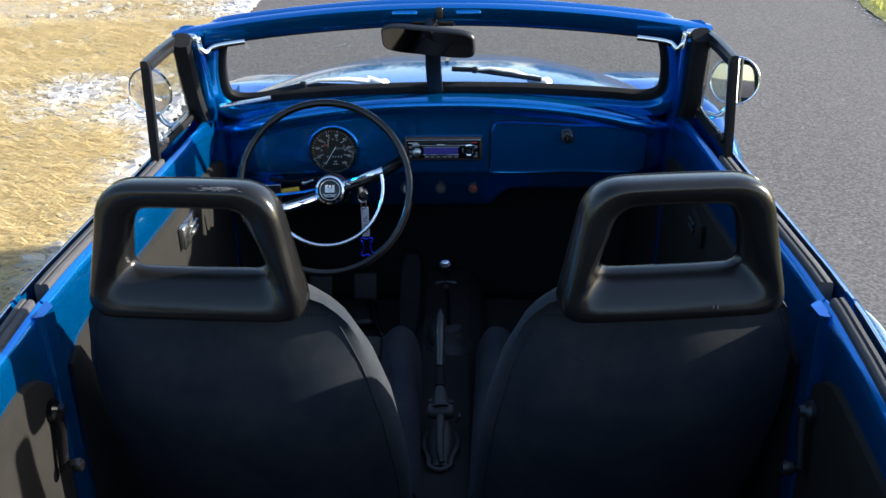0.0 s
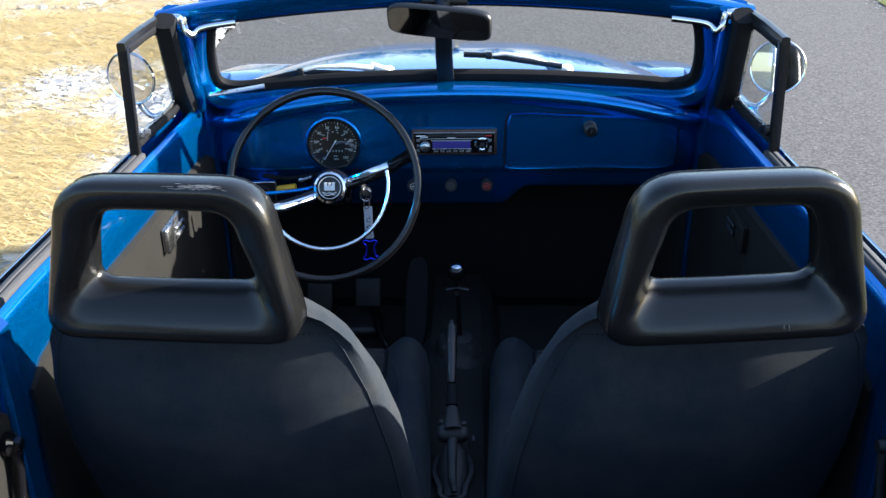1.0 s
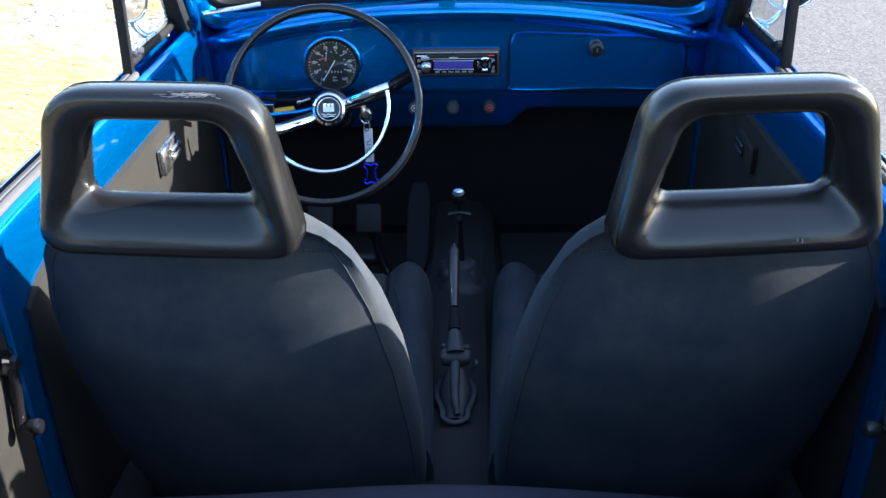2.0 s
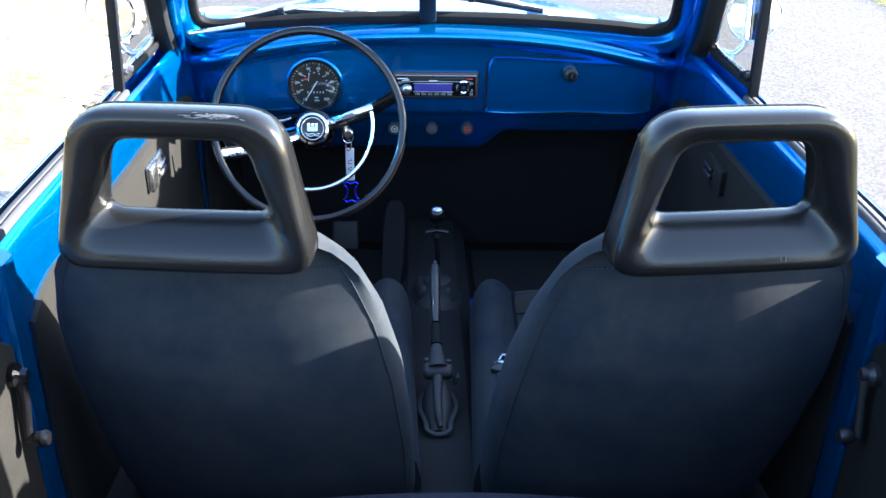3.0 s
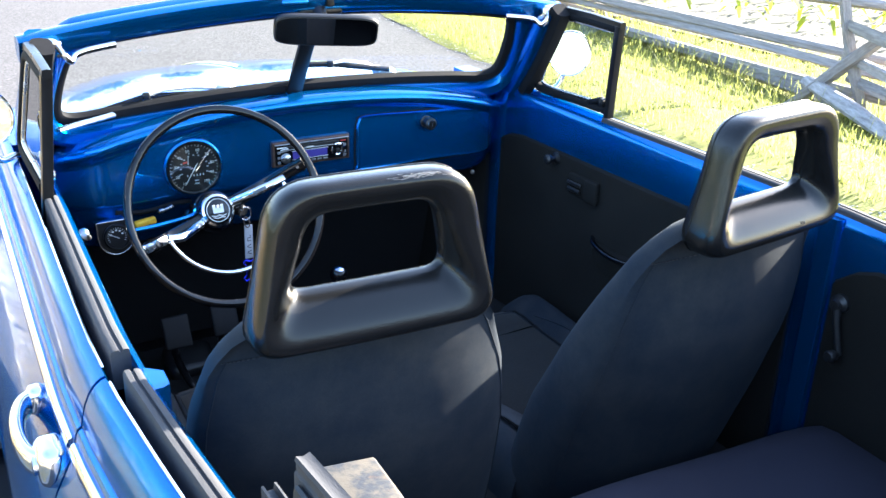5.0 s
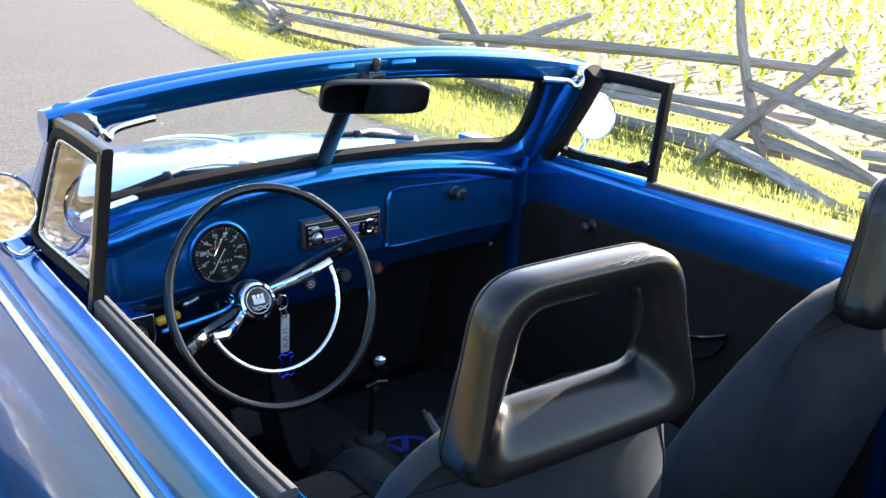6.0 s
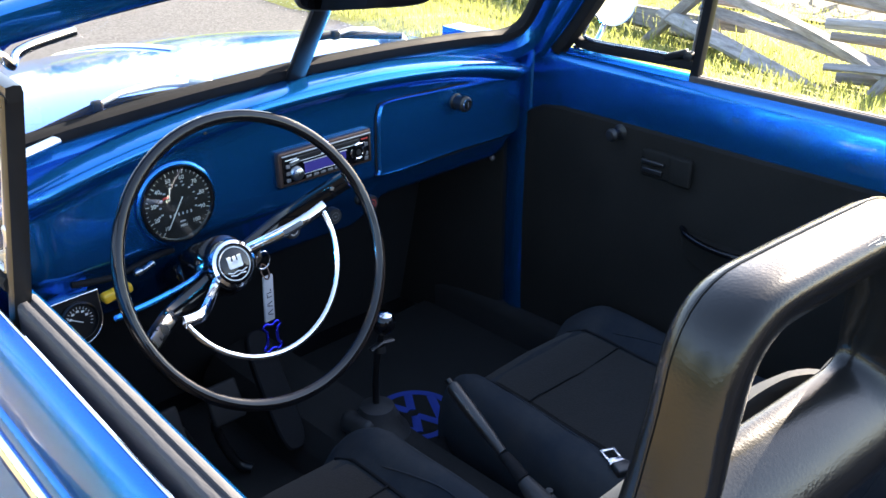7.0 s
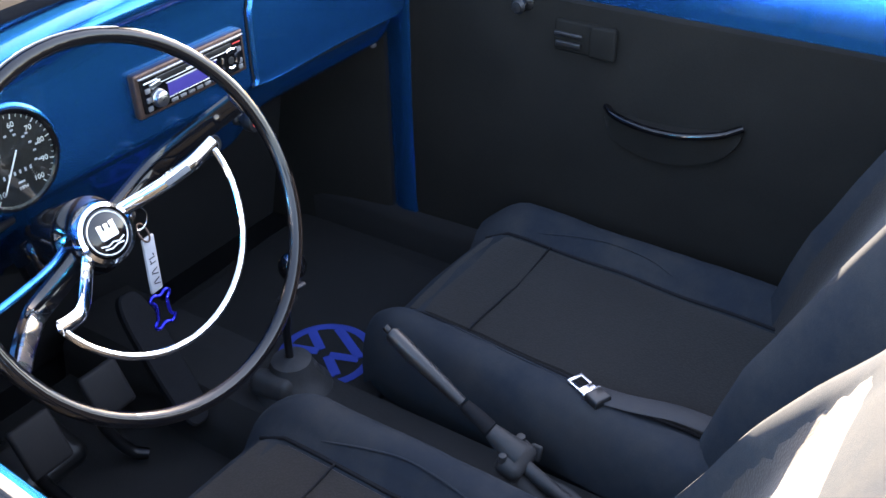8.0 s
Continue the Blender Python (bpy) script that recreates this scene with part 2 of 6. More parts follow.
def leaf_mat(name, dark, light, through_col, scale=3.0):
    m, nt, b = node_mat(name, light, 0.6, spec=0.3)
    g = nt.nodes.new("ShaderNodeNewGeometry")
    c = mix(nt, g.outputs["Random Per Island"], dark, light)
    c = mix(nt, noise_tex(nt, coords(nt), scale, 3), c, light)
    nt.links.new(c, b.inputs["Base Color"])
    t, mx = nt.nodes.new("ShaderNodeBsdfTranslucent"), nt.nodes.new("ShaderNodeMixShader")
    t.inputs[0].default_value = (*through_col, 1)
    mx.inputs[0].default_value = 0.58
    nt.links.new(b.outputs[0], mx.inputs[1])
    nt.links.new(t.outputs[0], mx.inputs[2])
    nt.links.new(mx.outputs[0], nt.nodes["Material Output"].inputs[0])
    return m


GRASS = leaf_mat("green_grass", (0.10, 0.12, 0.030), (0.20, 0.20, 0.075), (0.35, 0.37, 0.095), 1.2)
CORN = leaf_mat("young_corn", (0.08, 0.13, 0.02), (0.15, 0.20, 0.04), (0.30, 0.37, 0.03), 2.0)
WOODS = leaf_mat("far_foliage", (0.03, 0.06, 0.015), (0.07, 0.11, 0.03), (0.05, 0.08, 0.02), 0.5)
STRAW = leaf_mat("dry_straw", (0.26, 0.18, 0.07), (0.95, 0.79, 0.44), (0.46, 0.35, 0.16), 1.5)

STONE, nt, b = node_mat("pale_limestone", (0.5, 0.5, 0.5), 0.9, spec=0.2)
g = nt.nodes.new("ShaderNodeNewGeometry")
v = coords(nt)
c = ramp(nt, g.outputs["Random Per Island"], [(0.0, (0.21, 0.22, 0.25)), (0.6, (0.31, 0.32, 0.355)), (1.0, (0.42, 0.43, 0.46))])
c = mix(nt, ramp(nt, noise_tex(nt, v, 60, 5), [(0.45, (0, 0, 0)), (0.75, (0.8, 0.8, 0.8))]), c, (0.30, 0.27, 0.23))
nt.links.new(c, b.inputs["Base Color"])
bump(nt, b, noise_tex(nt, v, 120, 4), 0.5, 0.004)

RAIL, nt, b = node_mat("weathered_rail", (0.2, 0.19, 0.18), 0.9, spec=0.2)
v = coords(nt, (3, 0.35, 3))
g = noise_tex(nt, v, 14, 7, 0.7)
oi = nt.nodes.new("ShaderNodeObjectInfo")
c = ramp(nt, g, [(0.3, (0.17, 0.155, 0.15)), (0.7, (0.44, 0.41, 0.40))])
c = mix(nt, oi.outputs["Random"], c, mix(nt, 0.5, c, (0.13, 0.10, 0.08)))
nt.links.new(c, b.inputs["Base Color"])
bump(nt, b, g, 0.9, 0.012)


# ---- mesh builders ----
def finish(name, verts, faces, material, parent=None, label="", sharp=40, smooth=True):
    me = bpy.data.meshes.new(name)
    me.from_pydata([tuple(p) for p in verts], [], faces)
    bm = bmesh.new()
    bm.from_mesh(me)
    bmesh.ops.recalc_face_normals(bm, faces=bm.faces)
    bm.to_mesh(me)
    bm.free()
    if smooth:
        me.polygons.foreach_set("use_smooth", [True] * len(me.polygons))
        me.set_sharp_from_angle(angle=radians(sharp))
    me.materials.append(material)
    ob = new(name, me)
    if parent:
        ob.parent = parent
    if label:
        ob["label"] = label
    return ob


def part(name, vf, material, parent, label="", sharp=40, smooth=True):
    """Links one (vertices, faces) pair as one mesh under a thing or a part."""
    return finish(name, vf[0], vf[1], material, parent, label, sharp, smooth)


def thing(name, label, category, group="", at=(0, 0, 0)):
    e = new(name)
    e.location = at
    e.empty_display_size = 0.05
    return tagged(e, label, category, group)


def join(*vfs):
    vs, fs = [], []
    for v_, f_ in vfs:
        k = len(vs)
        vs += [tuple(p) for p in v_]
        fs += [tuple(i + k for i in q) for q in f_]
    return vs, fs


def moved(vf, m):
    return [m @ Vector(p) for p in vf[0]], vf[1]


def loft(rings, ring_closed=True, path_closed=False, caps=True):
    n = len(rings[0])
    vs = [tuple(p) for r_ in rings for p in r_]
    fs = []
    k = len(rings)
    for i in range(k if path_closed else k - 1):
        for j in range(n if ring_closed else n - 1):
            a, b2 = i * n + j, i * n + (j + 1) % n
            c2, d = ((i + 1) % k) * n + (j + 1) % n, ((i + 1) % k) * n + j
            fs.append((a, b2, c2, d))
    if caps and ring_closed and not path_closed:
        fs.append(tuple(range(n))[::-1])
        fs.append(tuple((k - 1) * n + j for j in range(n)))
    return vs, fs


def spline(pts, n, closed=False):
    """n points per span along a smooth curve through pts."""
    P = [Vector(p) for p in pts]
    k = len(P)
    out = []
    spans = k if closed else k - 1
    for i in range(spans):
        p0 = P[(i - 1) % k] if closed or i > 0 else P[0] * 2 - P[1]
        p1, p2 = P[i], P[(i + 1) % k]
        p3 = P[(i + 2) % k] if closed or i + 2 < k else P[-1] * 2 - P[-2]
        for j in range(n):
            t = j / n
            out.append(0.5 * ((2 * p1) + (p2 - p0) * t + (2 * p0 - 5 * p1 + 4 * p2 - p3) * t * t + (3 * p1 - p0 - 3 * p2 + p3) * t ** 3))
    if not closed:
        out.append(P[-1])
    return out


def interp(table, x):
    """Smooth value of a table of (x, value) rows at x."""
    xs = [r_[0] for r_ in table]
    if x <= xs[0]:
        return table[0][1]
    for (x0, a), (x1, c2) in zip(table, table[1:]):
        if x <= x1:
            t = (x - x0) / (x1 - x0)
            t = t * t * (3 - 2 * t) if len(table) < 3 else t
            return a + (c2 - a) * t
    return table[-1][1]


def circle(n, ra, rb=None, power=2.0):
    rb = rb or ra
    out = []
    for i in range(n):
        t = 2 * math.pi * i / n
        cx, sy = math.cos(t), math.sin(t)
        out.append((ra * math.copysign(abs(cx) ** (2 / power), cx), rb * math.copysign(abs(sy) ** (2 / power), sy)))
    return out


def tube(pts, section, closed=False, up=(0, 0, 1), caps=True):
    """Sweeps a section along pts. section: a radius, a list of radii, or a list of 2D points (side, up)."""
    P = [Vector(p) for p in pts]
    k = len(P)
    rings = []
    for i, p in enumerate(P):
        d = (P[(i + 1) % k] - P[i - 1]) if closed else (P[min(i + 1, k - 1)] - P[max(i - 1, 0)])
        d.normalize()
        side = d.cross(Vector(up))
        if side.length < 1e-4:
            side = d.cross(Vector((1, 0.1, 0)))
        side.normalize()
        u = side.cross(d)
        if isinstance(section, (int, float)):
            sec = circle(10, section)
        elif isinstance(section[0], (int, float)):
            sec = circle(10, section[i])
        else:
            sec = section
        rings.append([p + side * a + u * b2 for a, b2 in sec])
    return loft(rings, True, closed, caps)


def revolve(profile, n=32, m=None):
    """Turns (radius, height) rows about z, then places them by m."""
    rings = [[Vector((r_ * math.cos(2 * math.pi * i / n), r_ * math.sin(2 * math.pi * i / n), h)) for i in range(n)] for r_, h in profile]
    hollow = profile[0][0] > 1e-6 and profile[-1][0] > 1e-6     # a ring: joined end to end
    vf = loft(rings, True, hollow, not hollow)
    return moved(vf, m) if m else vf


def rbox(size, r, m=None, seg=3):
    """A box with rounded edges, centred."""
    sx, sy, sz = (s / 2 for s in size)
    r = min(r, sx * 0.98, sy * 0.98, sz * 0.98)
    base = []
    for cx, cy, a0 in ((sx - r, sy - r, 0), (-sx + r, sy - r, 90), (-sx + r, -sy + r, 180), (sx - r, -sy + r, 270)):
        for i in range(seg + 1):
            base.append((cx, cy, radians(a0 + 90 * i / seg)))
    rings = []
    for zc, sgn in ((-sz + r, -1), (sz - r, 1)):
        steps = range(seg + 1) if sgn < 0 else range(seg + 1)
        for i in steps:
            ph = radians(-90 + 90 * i / seg) if sgn < 0 else radians(90 * i / seg)
            rr_, h = r * math.cos(ph), zc + r * math.sin(ph)
            rings.append([Vector((cx + rr_ * math.cos(a), cy + rr_ * math.sin(a), h)) for cx, cy, a in base])
    vf = loft(rings, True, False, True)
    return moved(vf, m) if m else vf


def face_towards(at, normal, up=(0, 0, 1)):
    """A pose whose z axis is normal and whose y axis is nearest to up."""
    z = Vector(normal).normalized()
    x = Vector(up).cross(z).normalized()
    y = z.cross(x)
    m = Matrix((x, y, z)).transposed().to_4x4()
    m.translation = at
    return m


def lettering(name, text, size, m, material, parent, label=""):
    cu = bpy.data.curves.new(name, "FONT")
    cu.body, cu.size, cu.align_x, cu.align_y, cu.extrude = text, size, "CENTER", "CENTER", 0.0002
    tmp = bpy.data.objects.new(name, cu)
    me = bpy.data.meshes.new_from_object(tmp)
    bpy.data.objects.remove(tmp)
    me.transform(m)
    me.materials.clear()
    me.materials.append(material)
    ob = new(name, me)
    ob.parent = parent
    if label:
        ob["label"] = label
    return ob


# ---- ground ----
def verge_z(x, y):
    """Height of the right-hand verge, which falls from the road to the field."""
    t = min(1.0, max(0.0, (x - edge_right(y) - 0.1) / 2.6))
    return 0.028 - 0.355 * t * t * (3 - 2 * t)


def spread(p, k=1.225):
    """Sets a point of the fence and field out to its true distance down the slope."""
    c = Vector((-0.97, -1.53, 1.49))
    return c + (Vector(p) - c) * k


def ground_sheet():
    xs = [-900, -300, -90, -30, -12] + [-7 + 0.25 * i for i in range(0, 73)] + [14, 20, 40, 90, 300, 900]
    ys = [-900, -300, -90, -30, -12] + [-6 + 0.4 * i for i in range(0, 71)] + [30, 45, 90, 300, 900]
    vs, fs = [], []
    for y in ys:
        for x in xs:
            z = -0.03
            if x < edge_left(y) - 0.05 or x > edge_right(y) + 0.05:
                z += 0.03 + 0.035 * noise.noise((x * 0.9, y * 0.9, 3)) + 0.02 * noise.noise((x * 3, y * 3, 7))
            if x > edge_right(y):
                z = verge_z(x, y) - 0.10
            vs.append((x, y, z))
    n = len(xs)
    for j in range(len(ys) - 1):
        for i in range(n - 1):
            fs.append((j * n + i, j * n + i + 1, (j + 1) * n + i + 1, (j + 1) * n + i))
    return vs, fs


def edge_left(y):
    return -1.44 - 0.062 * y - 0.004 * max(y, 0) ** 1.5 + 0.03 * noise.noise((0, y * 1.3, 0)) - (0.0 if y > -30 else 0)


def edge_right(y):
    return 3.08 + 0.03 * y + 0.020 * max(y - 2, 0) ** 2 / (1 + 0.05 * max(y - 2, 0)) + 0.05 * noise.noise((9, y * 1.1, 0))


ground = tagged(part("ground", ground_sheet(), EARTH, None), "pale earth verges with bleached leaf litter beside the road", "ground", kind="structure")
ys_ = [-60 + 0.5 * i for i in range(0, 240)]
road = tagged(part("road", loft([[(edge_left(y), y, 0.0), (edge_left(y) * 0.5 + edge_right(y) * 0.5, y, 0.012), (edge_right(y), y, 0.0), (edge_right(y), y, -0.08), (edge_left(y), y, -0.08)] for y in ys_]), ASPHALT, None),
              "worn grey asphalt lane with pale stone chips", "road", kind="structure")
field = tagged(part("field", loft([[spread(p) for p in ((5.6, y, 0.02), (16, y, 0.06), (70, y, 0.4), (400, y, 2))] for y in (-200, -60, -20, -5, 2, 8, 16, 40, 120, 400)], ring_closed=False, caps=False), FIELD, None),
               "pale tilled field soil behind the rail fence", "field", kind="structure")
turf = tagged(part("grass_verge", loft([[(x, y, verge_z(x, y) + 0.018 * noise.noise((x * 1.7, y * 1.7, 4)) - (0.024 if q == 0 else 0)) for q, x in enumerate([edge_right(y) - 0.05 + (0.05 * noise.noise((y * 4, 2, 8)) + 0.03 * noise.noise((y * 11, 5, 8)) if k_ == 0 else 0) + (4.2 + 0.27 * max(0, y - 6) - 0.018 * y) * k_ / 14 for k_ in range(15)])] for y in [-8 + 0.2 * i for i in range(190)]], ring_closed=False, caps=False), TURF, None),
              "short yellow-green grass verge sloping from road to field", "grass verge", kind="structure")


# ---- the car: body ----
CX = 0.012                       # the car's centre line
car = thing("convertible_car", "glossy metallic blue vintage convertible car with its roof folded", "car", at=(CX, -0.6, 0))
bpy.context.view_layer.update()


def under(ob, parent):
    """Parents ob to parent without moving its mesh."""
    ob.parent = parent
    ob.matrix_parent_inverse = Matrix.Translation(-Vector(car.location)) if parent is car else Matrix.Identity(4)
    return ob


def cpart(name, vf, material, parent=car, label="", sharp=40, smooth=True):
    return under(part(name, vf, material, None, label, sharp, smooth), parent)


def belt(y):
    """Half width of the car at the window slot."""
    return interp([(-2.5, 0.36), (-2.2, 0.46), (-1.9, 0.53), (-1.5, 0.583), (-1.27, 0.600), (-1.08, 0.614), (-0.94, 0.622), (-0.8, 0.622), (-0.6, 0.614), (-0.4, 0.605), (-0.3, 0.601), (0.1, 0.585), (0.35, 0.56)], y)


def belt_z(y):
    return interp([(-2.5, 0.72), (-2.2, 0.83), (-1.9, 0.90), (-1.5, 0.94), (-0.9, 0.955), (-0.3, 0.967), (0.1, 0.975), (0.35, 0.965)], y)


OUTER = [(0.0155, -0.01), (0.0185, -0.005), (0.024, -0.0065), (0.031, -0.012), (0.038, -0.021), (0.044, -0.034), (0.0485, -0.05), (0.0505, -0.0595), (0.051, -0.0625), (0.054, -0.064), (0.0565, -0.0665), (0.0595, -0.076), (0.063, -0.09), (0.069, -0.105), (0.087, -0.14),
         (0.113, -0.21), (0.126, -0.29), (0.13, -0.35), (0.126, -0.43), (0.112, -0.53), (0.098, -0.6), (0.09, -0.64), (0.06, -0.645), (0.04, -0.6), (0.024, -0.2)]
INNER = [(-0.0205, -0.009), (-0.0213, -0.006), (-0.0255, -0.009), (-0.0300, -0.014), (-0.033, -0.023), (-0.034, -0.09), (-0.034, -0.12), (-0.030, -0.5), (-0.02, -0.62), (-0.012, -0.62), (-0.016, -0.2)]


def side_strip(prof, sx, y0, y1, n=24, grow=0.0):
    rings = []
    for i in range(n + 1):
        y = y0 + (y1 - y0) * i / n
        rings.append([(CX + sx * (belt(y) + dx + grow), y, belt_z(y) + dz) for dx, dz in prof])
    return loft(rings)


SHUT = -0.903    # rear shut line of the doors
FRONT = 0.075    # front shut line
for sx in (-1, 1):
    door = cpart("door", join(side_strip(OUTER, sx, SHUT + 0.003, FRONT), side_strip(INNER, sx, SHUT + 0.003, FRONT)), PAINT, label="blue painted car door, closed, window wound down")
    cpart("window_felt", side_strip([(-0.0203, -0.004), (-0.0198, 0.001), (-0.017, 0.003), (-0.0125, 0.003), (-0.0110, 0.0), (-0.0085, 0.0), (-0.0070, 0.003), (-0.001, 0.003), (0.002, 0.001), (0.003, -0.004), (0.003, -0.05), (-0.0203, -0.05)], sx, SHUT + 0.040, -0.30), FELT, door, "grey ribbed window channel strip")
    cpart("chrome_lip", side_strip([(0.0148, -0.008), (0.0152, -0.0030), (0.0168, -0.0025), (0.0180, -0.0035), (0.0182, -0.006)], sx, SHUT + 0.02, -0.02), CHROME, door, "thin chrome strip")
    cpart("waist_moulding", side_strip([(0.0585, -0.079), (0.0620, -0.0765), (0.0660, -0.0785), (0.0695, -0.0850), (0.0698, -0.0920), (0.0665, -0.0965), (0.062, -0.096)], sx, SHUT + 0.006, FRONT - 0.004), CHROME, door, "bright chrome waist moulding")
    # trim card with a slightly domed face
    rows = []
    for i in range(21):
        y = SHUT + 0.03 + (FRONT - 0.05 - SHUT) * i / 20
        e = 0.004 * (1 - abs(i - 10) / 10) ** 0.3
        top = -0.105 - 0.03 * (max(0, 1 - i / 2.0) ** 2 + max(0, (i - 18) / 2.0) ** 2)
        x0 = belt(y) - 0.034
        rows.append([(CX + sx * (x0 + 0.002), y, belt_z(y) + top), (CX + sx * (x0 - 0.005 - e), y, belt_z(y) + top - 0.006), (CX + sx * (x0 - 0.007 - e), y, 0.62), (CX + sx * (x0 - 0.006 - e), y, 0.42), (CX + sx * (x0 - 0.003), y, 0.34), (CX + sx * (x0 + 0.002), y, 0.34)])
    cpart("trim_card", loft(rows), PANEL, door, "dark vinyl door card")
    xi = CX + sx * 0.556
    # latch scoop with its lever; steel on the left, dark on the right to stand in for shade
    cpart("latch_frame", join(rbox((0.012, 0.105, 0.052), 0.005, pose(xi, -0.289, 0.803)), rbox((0.010, 0.045, 0.052), 0.005, pose(xi - sx * 0.006, -0.322, 0.803))), STEEL if sx < 0 else PANEL, door, "moulded latch surround")
    cpart("latch_lever", join(rbox((0.006, 0.05, 0.008), 0.0025, pose(xi - sx * 0.010, -0.264, 0.808)), rbox((0.006, 0.045, 0.010), 0.0025, pose(xi - sx * 0.010, -0.264, 0.792))), STEEL if sx < 0 else PLASTIC, door, "latch lever")
    cpart("lock_knob", join(revolve([(0.0, 0), (0.014, 0), (0.015, 0.006), (0.006, 0.010), (0.006, 0.022), (0.011, 0.024), (0.013, 0.032), (0.009, 0.038), (0.0, 0.039)], 16, face_towards((xi + sx * 0.003, -0.182, 0.846), (-sx, 0, 0)))), STEEL if sx < 0 else PLASTIC, door, "round window winder boss")
    if sx < 0:
        cpart("winder_arm", tube([(xi - sx * 0.02, -0.182, 0.846), (xi - sx * 0.035, -0.167, 0.833), (xi - sx * 0.045, -0.122, 0.816)], [0.006, 0.005, 0.005]), STEEL if sx < 0 else PLASTIC, door)
    # curved arm pull
    pull = spline([(xi + sx * 0.004, -0.332, 0.696), (xi - sx * 0.012, -0.355, 0.691), (xi - sx * 0.024, -0.41, 0.687), (xi - sx * 0.026, -0.47, 0.690), (xi - sx * 0.016, -0.525, 0.701), (xi + sx * 0.004, -0.555, 0.711)], 5)
    grip = cpart("arm_pull", tube(pull, circle(12, 0.006, 0.0055, 2.6)), GLOSS_BLACK, door, "curved black door pull")
    cpart("pull_pocket", loft([[(p.x + sx * 0.004, p.y, p.z - 0.003), (p.x + sx * 0.006, p.y, p.z - 0.012), (xi - sx * 0.010 * math.sin(math.pi * q / (len(pull) - 1)), p.y, p.z - 0.020 - 0.040 * math.sin(math.pi * q / (len(pull) - 1)) ** 0.7), (xi + sx * 0.006, p.y, p.z - 0.022 - 0.042 * math.sin(math.pi * q / (len(pull) - 1)) ** 0.7), (xi + sx * 0.006, p.y, p.z)] for q, p in enumerate(pull)]), PANEL, grip, "dark vinyl pocket below the pull")
    # outside handle
    xo = CX + sx * (belt(-0.80) + 0.078)
    handle = cpart("outer_handle", join(tube(spline([(xo - sx * 0.012, -0.868, 0.835), (xo + sx * 0.022, -0.862, 0.835), (xo + sx * 0.033, -0.82, 0.835), (xo + sx * 0.030, -0.765, 0.835), (xo + sx * 0.016, -0.725, 0.835), (xo - sx * 0.010, -0.712, 0.835)], 5), circle(14, 0.0095, 0.017, 2.5)),
                               rbox((0.026, 0.030, 0.040), 0.010, pose(xo - sx * 0.002, -0.715, 0.835))), CHROME, door, "chrome pull handle")
    cpart("lock_boss", join(rbox((0.036, 0.058, 0.052), 0.014, pose(xo + sx * 0.006, -0.866, 0.835)), revolve([(0, 0), (0.012, 0), (0.012, 0.004), (0.009, 0.005), (0, 0.005)], 16, face_towards((xo + sx * 0.024, -0.868, 0.835), (sx, 0, 0)))), CHROME, handle, "chrome boss with the key lock")
    for hz in (0.80, 0.55):
        cpart("door_hinge", join(rbox((0.022, 0.060, 0.048), 0.006, pose(CX + sx * (belt(FRONT) + 0.101 if hz > 0.7 else belt(FRONT) + 0.128), FRONT + 0.004, hz)), tube([(CX + sx * (belt(FRONT) + 0.113 if hz > 0.7 else belt(FRONT) + 0.140), FRONT, hz - 0.028), (CX + sx * (belt(FRONT) + 0.113 if hz > 0.7 else belt(FRONT) + 0.140), FRONT, hz + 0.028)], 0.007)), PAINT, door, "blue outside door hinge")

    # rear quarter behind the door
    quarter = cpart("quarter_panel", join(side_strip(OUTER, sx, -2.3, SHUT - 0.003, 30), side_strip(INNER, sx, -1.62, SHUT - 0.003, 16)), PAINT, label="blue rear quarter panel")
    cpart("window_felt", side_strip([(-0.0203, -0.004), (-0.0198, 0.001), (-0.016, 0.004), (-0.0115, 0.004), (-0.0105, 0.001), (-0.0085, 0.001), (-0.0065, 0.005), (-0.001, 0.005), (0.001, 0.001), (0.001, -0.05), (-0.0203, -0.05)], sx, -1.24, SHUT - 0.012), FELT, quarter, "grey rubber window channel")
    cpart("chrome_lip", side_strip([(0.0148, -0.008), (0.0152, -0.0030), (0.0168, -0.0025), (0.0180, -0.0035), (0.0182, -0.006)], sx, -1.75, SHUT - 0.015), CHROME, quarter)
    cpart("waist_moulding", side_strip([(0.0585, -0.079), (0.0620, -0.0765), (0.0660, -0.0785), (0.0695, -0.0850), (0.0698, -0.0920), (0.0665, -0.0965), (0.062, -0.096)], sx, -2.2, SHUT - 0.006), CHROME, quarter)
    rows = []
    for i in range(17):
        y = -1.6 + (SHUT - 0.055 + 1.6) * i / 16
        x0 = belt(y) - 0.034
        top = -0.065 - 0.05 * max(0, (i - 13.5) / 2.5) ** 2
        rows.append([(CX + sx * (x0 + 0.002), y, belt_z(y) + top), (CX + sx * (x0 - 0.007), y, belt_z(y) + top - 0.006), (CX + sx * (x0 - 0.009), y, 0.5), (CX + sx * (x0 - 0.003), y, 0.34), (CX + sx * (x0 + 0.002), y, 0.34)])
    cpart("trim_card", loft(rows), PANEL, quarter, "dark vinyl side card")
    yc = -0.985
    xq = CX + sx * (belt(yc) - 0.043)
    cpart("window_winder", join(revolve([(0, 0), (0.017, 0), (0.017, 0.008), (0.010, 0.014), (0.009, 0.022), (0, 0.023)], 16, face_towards((xq, yc, 0.805), (-sx, 0, 0))),
                                tube([(xq - sx * 0.012, yc, 0.805), (xq - sx * 0.015, yc - 0.008, 0.77), (xq - sx * 0.014, yc - 0.022, 0.716)], [0.009, 0.0065, 0.007])), GLOSS_BLACK if sx < 0 else PLASTIC, quarter, "window winder crank")
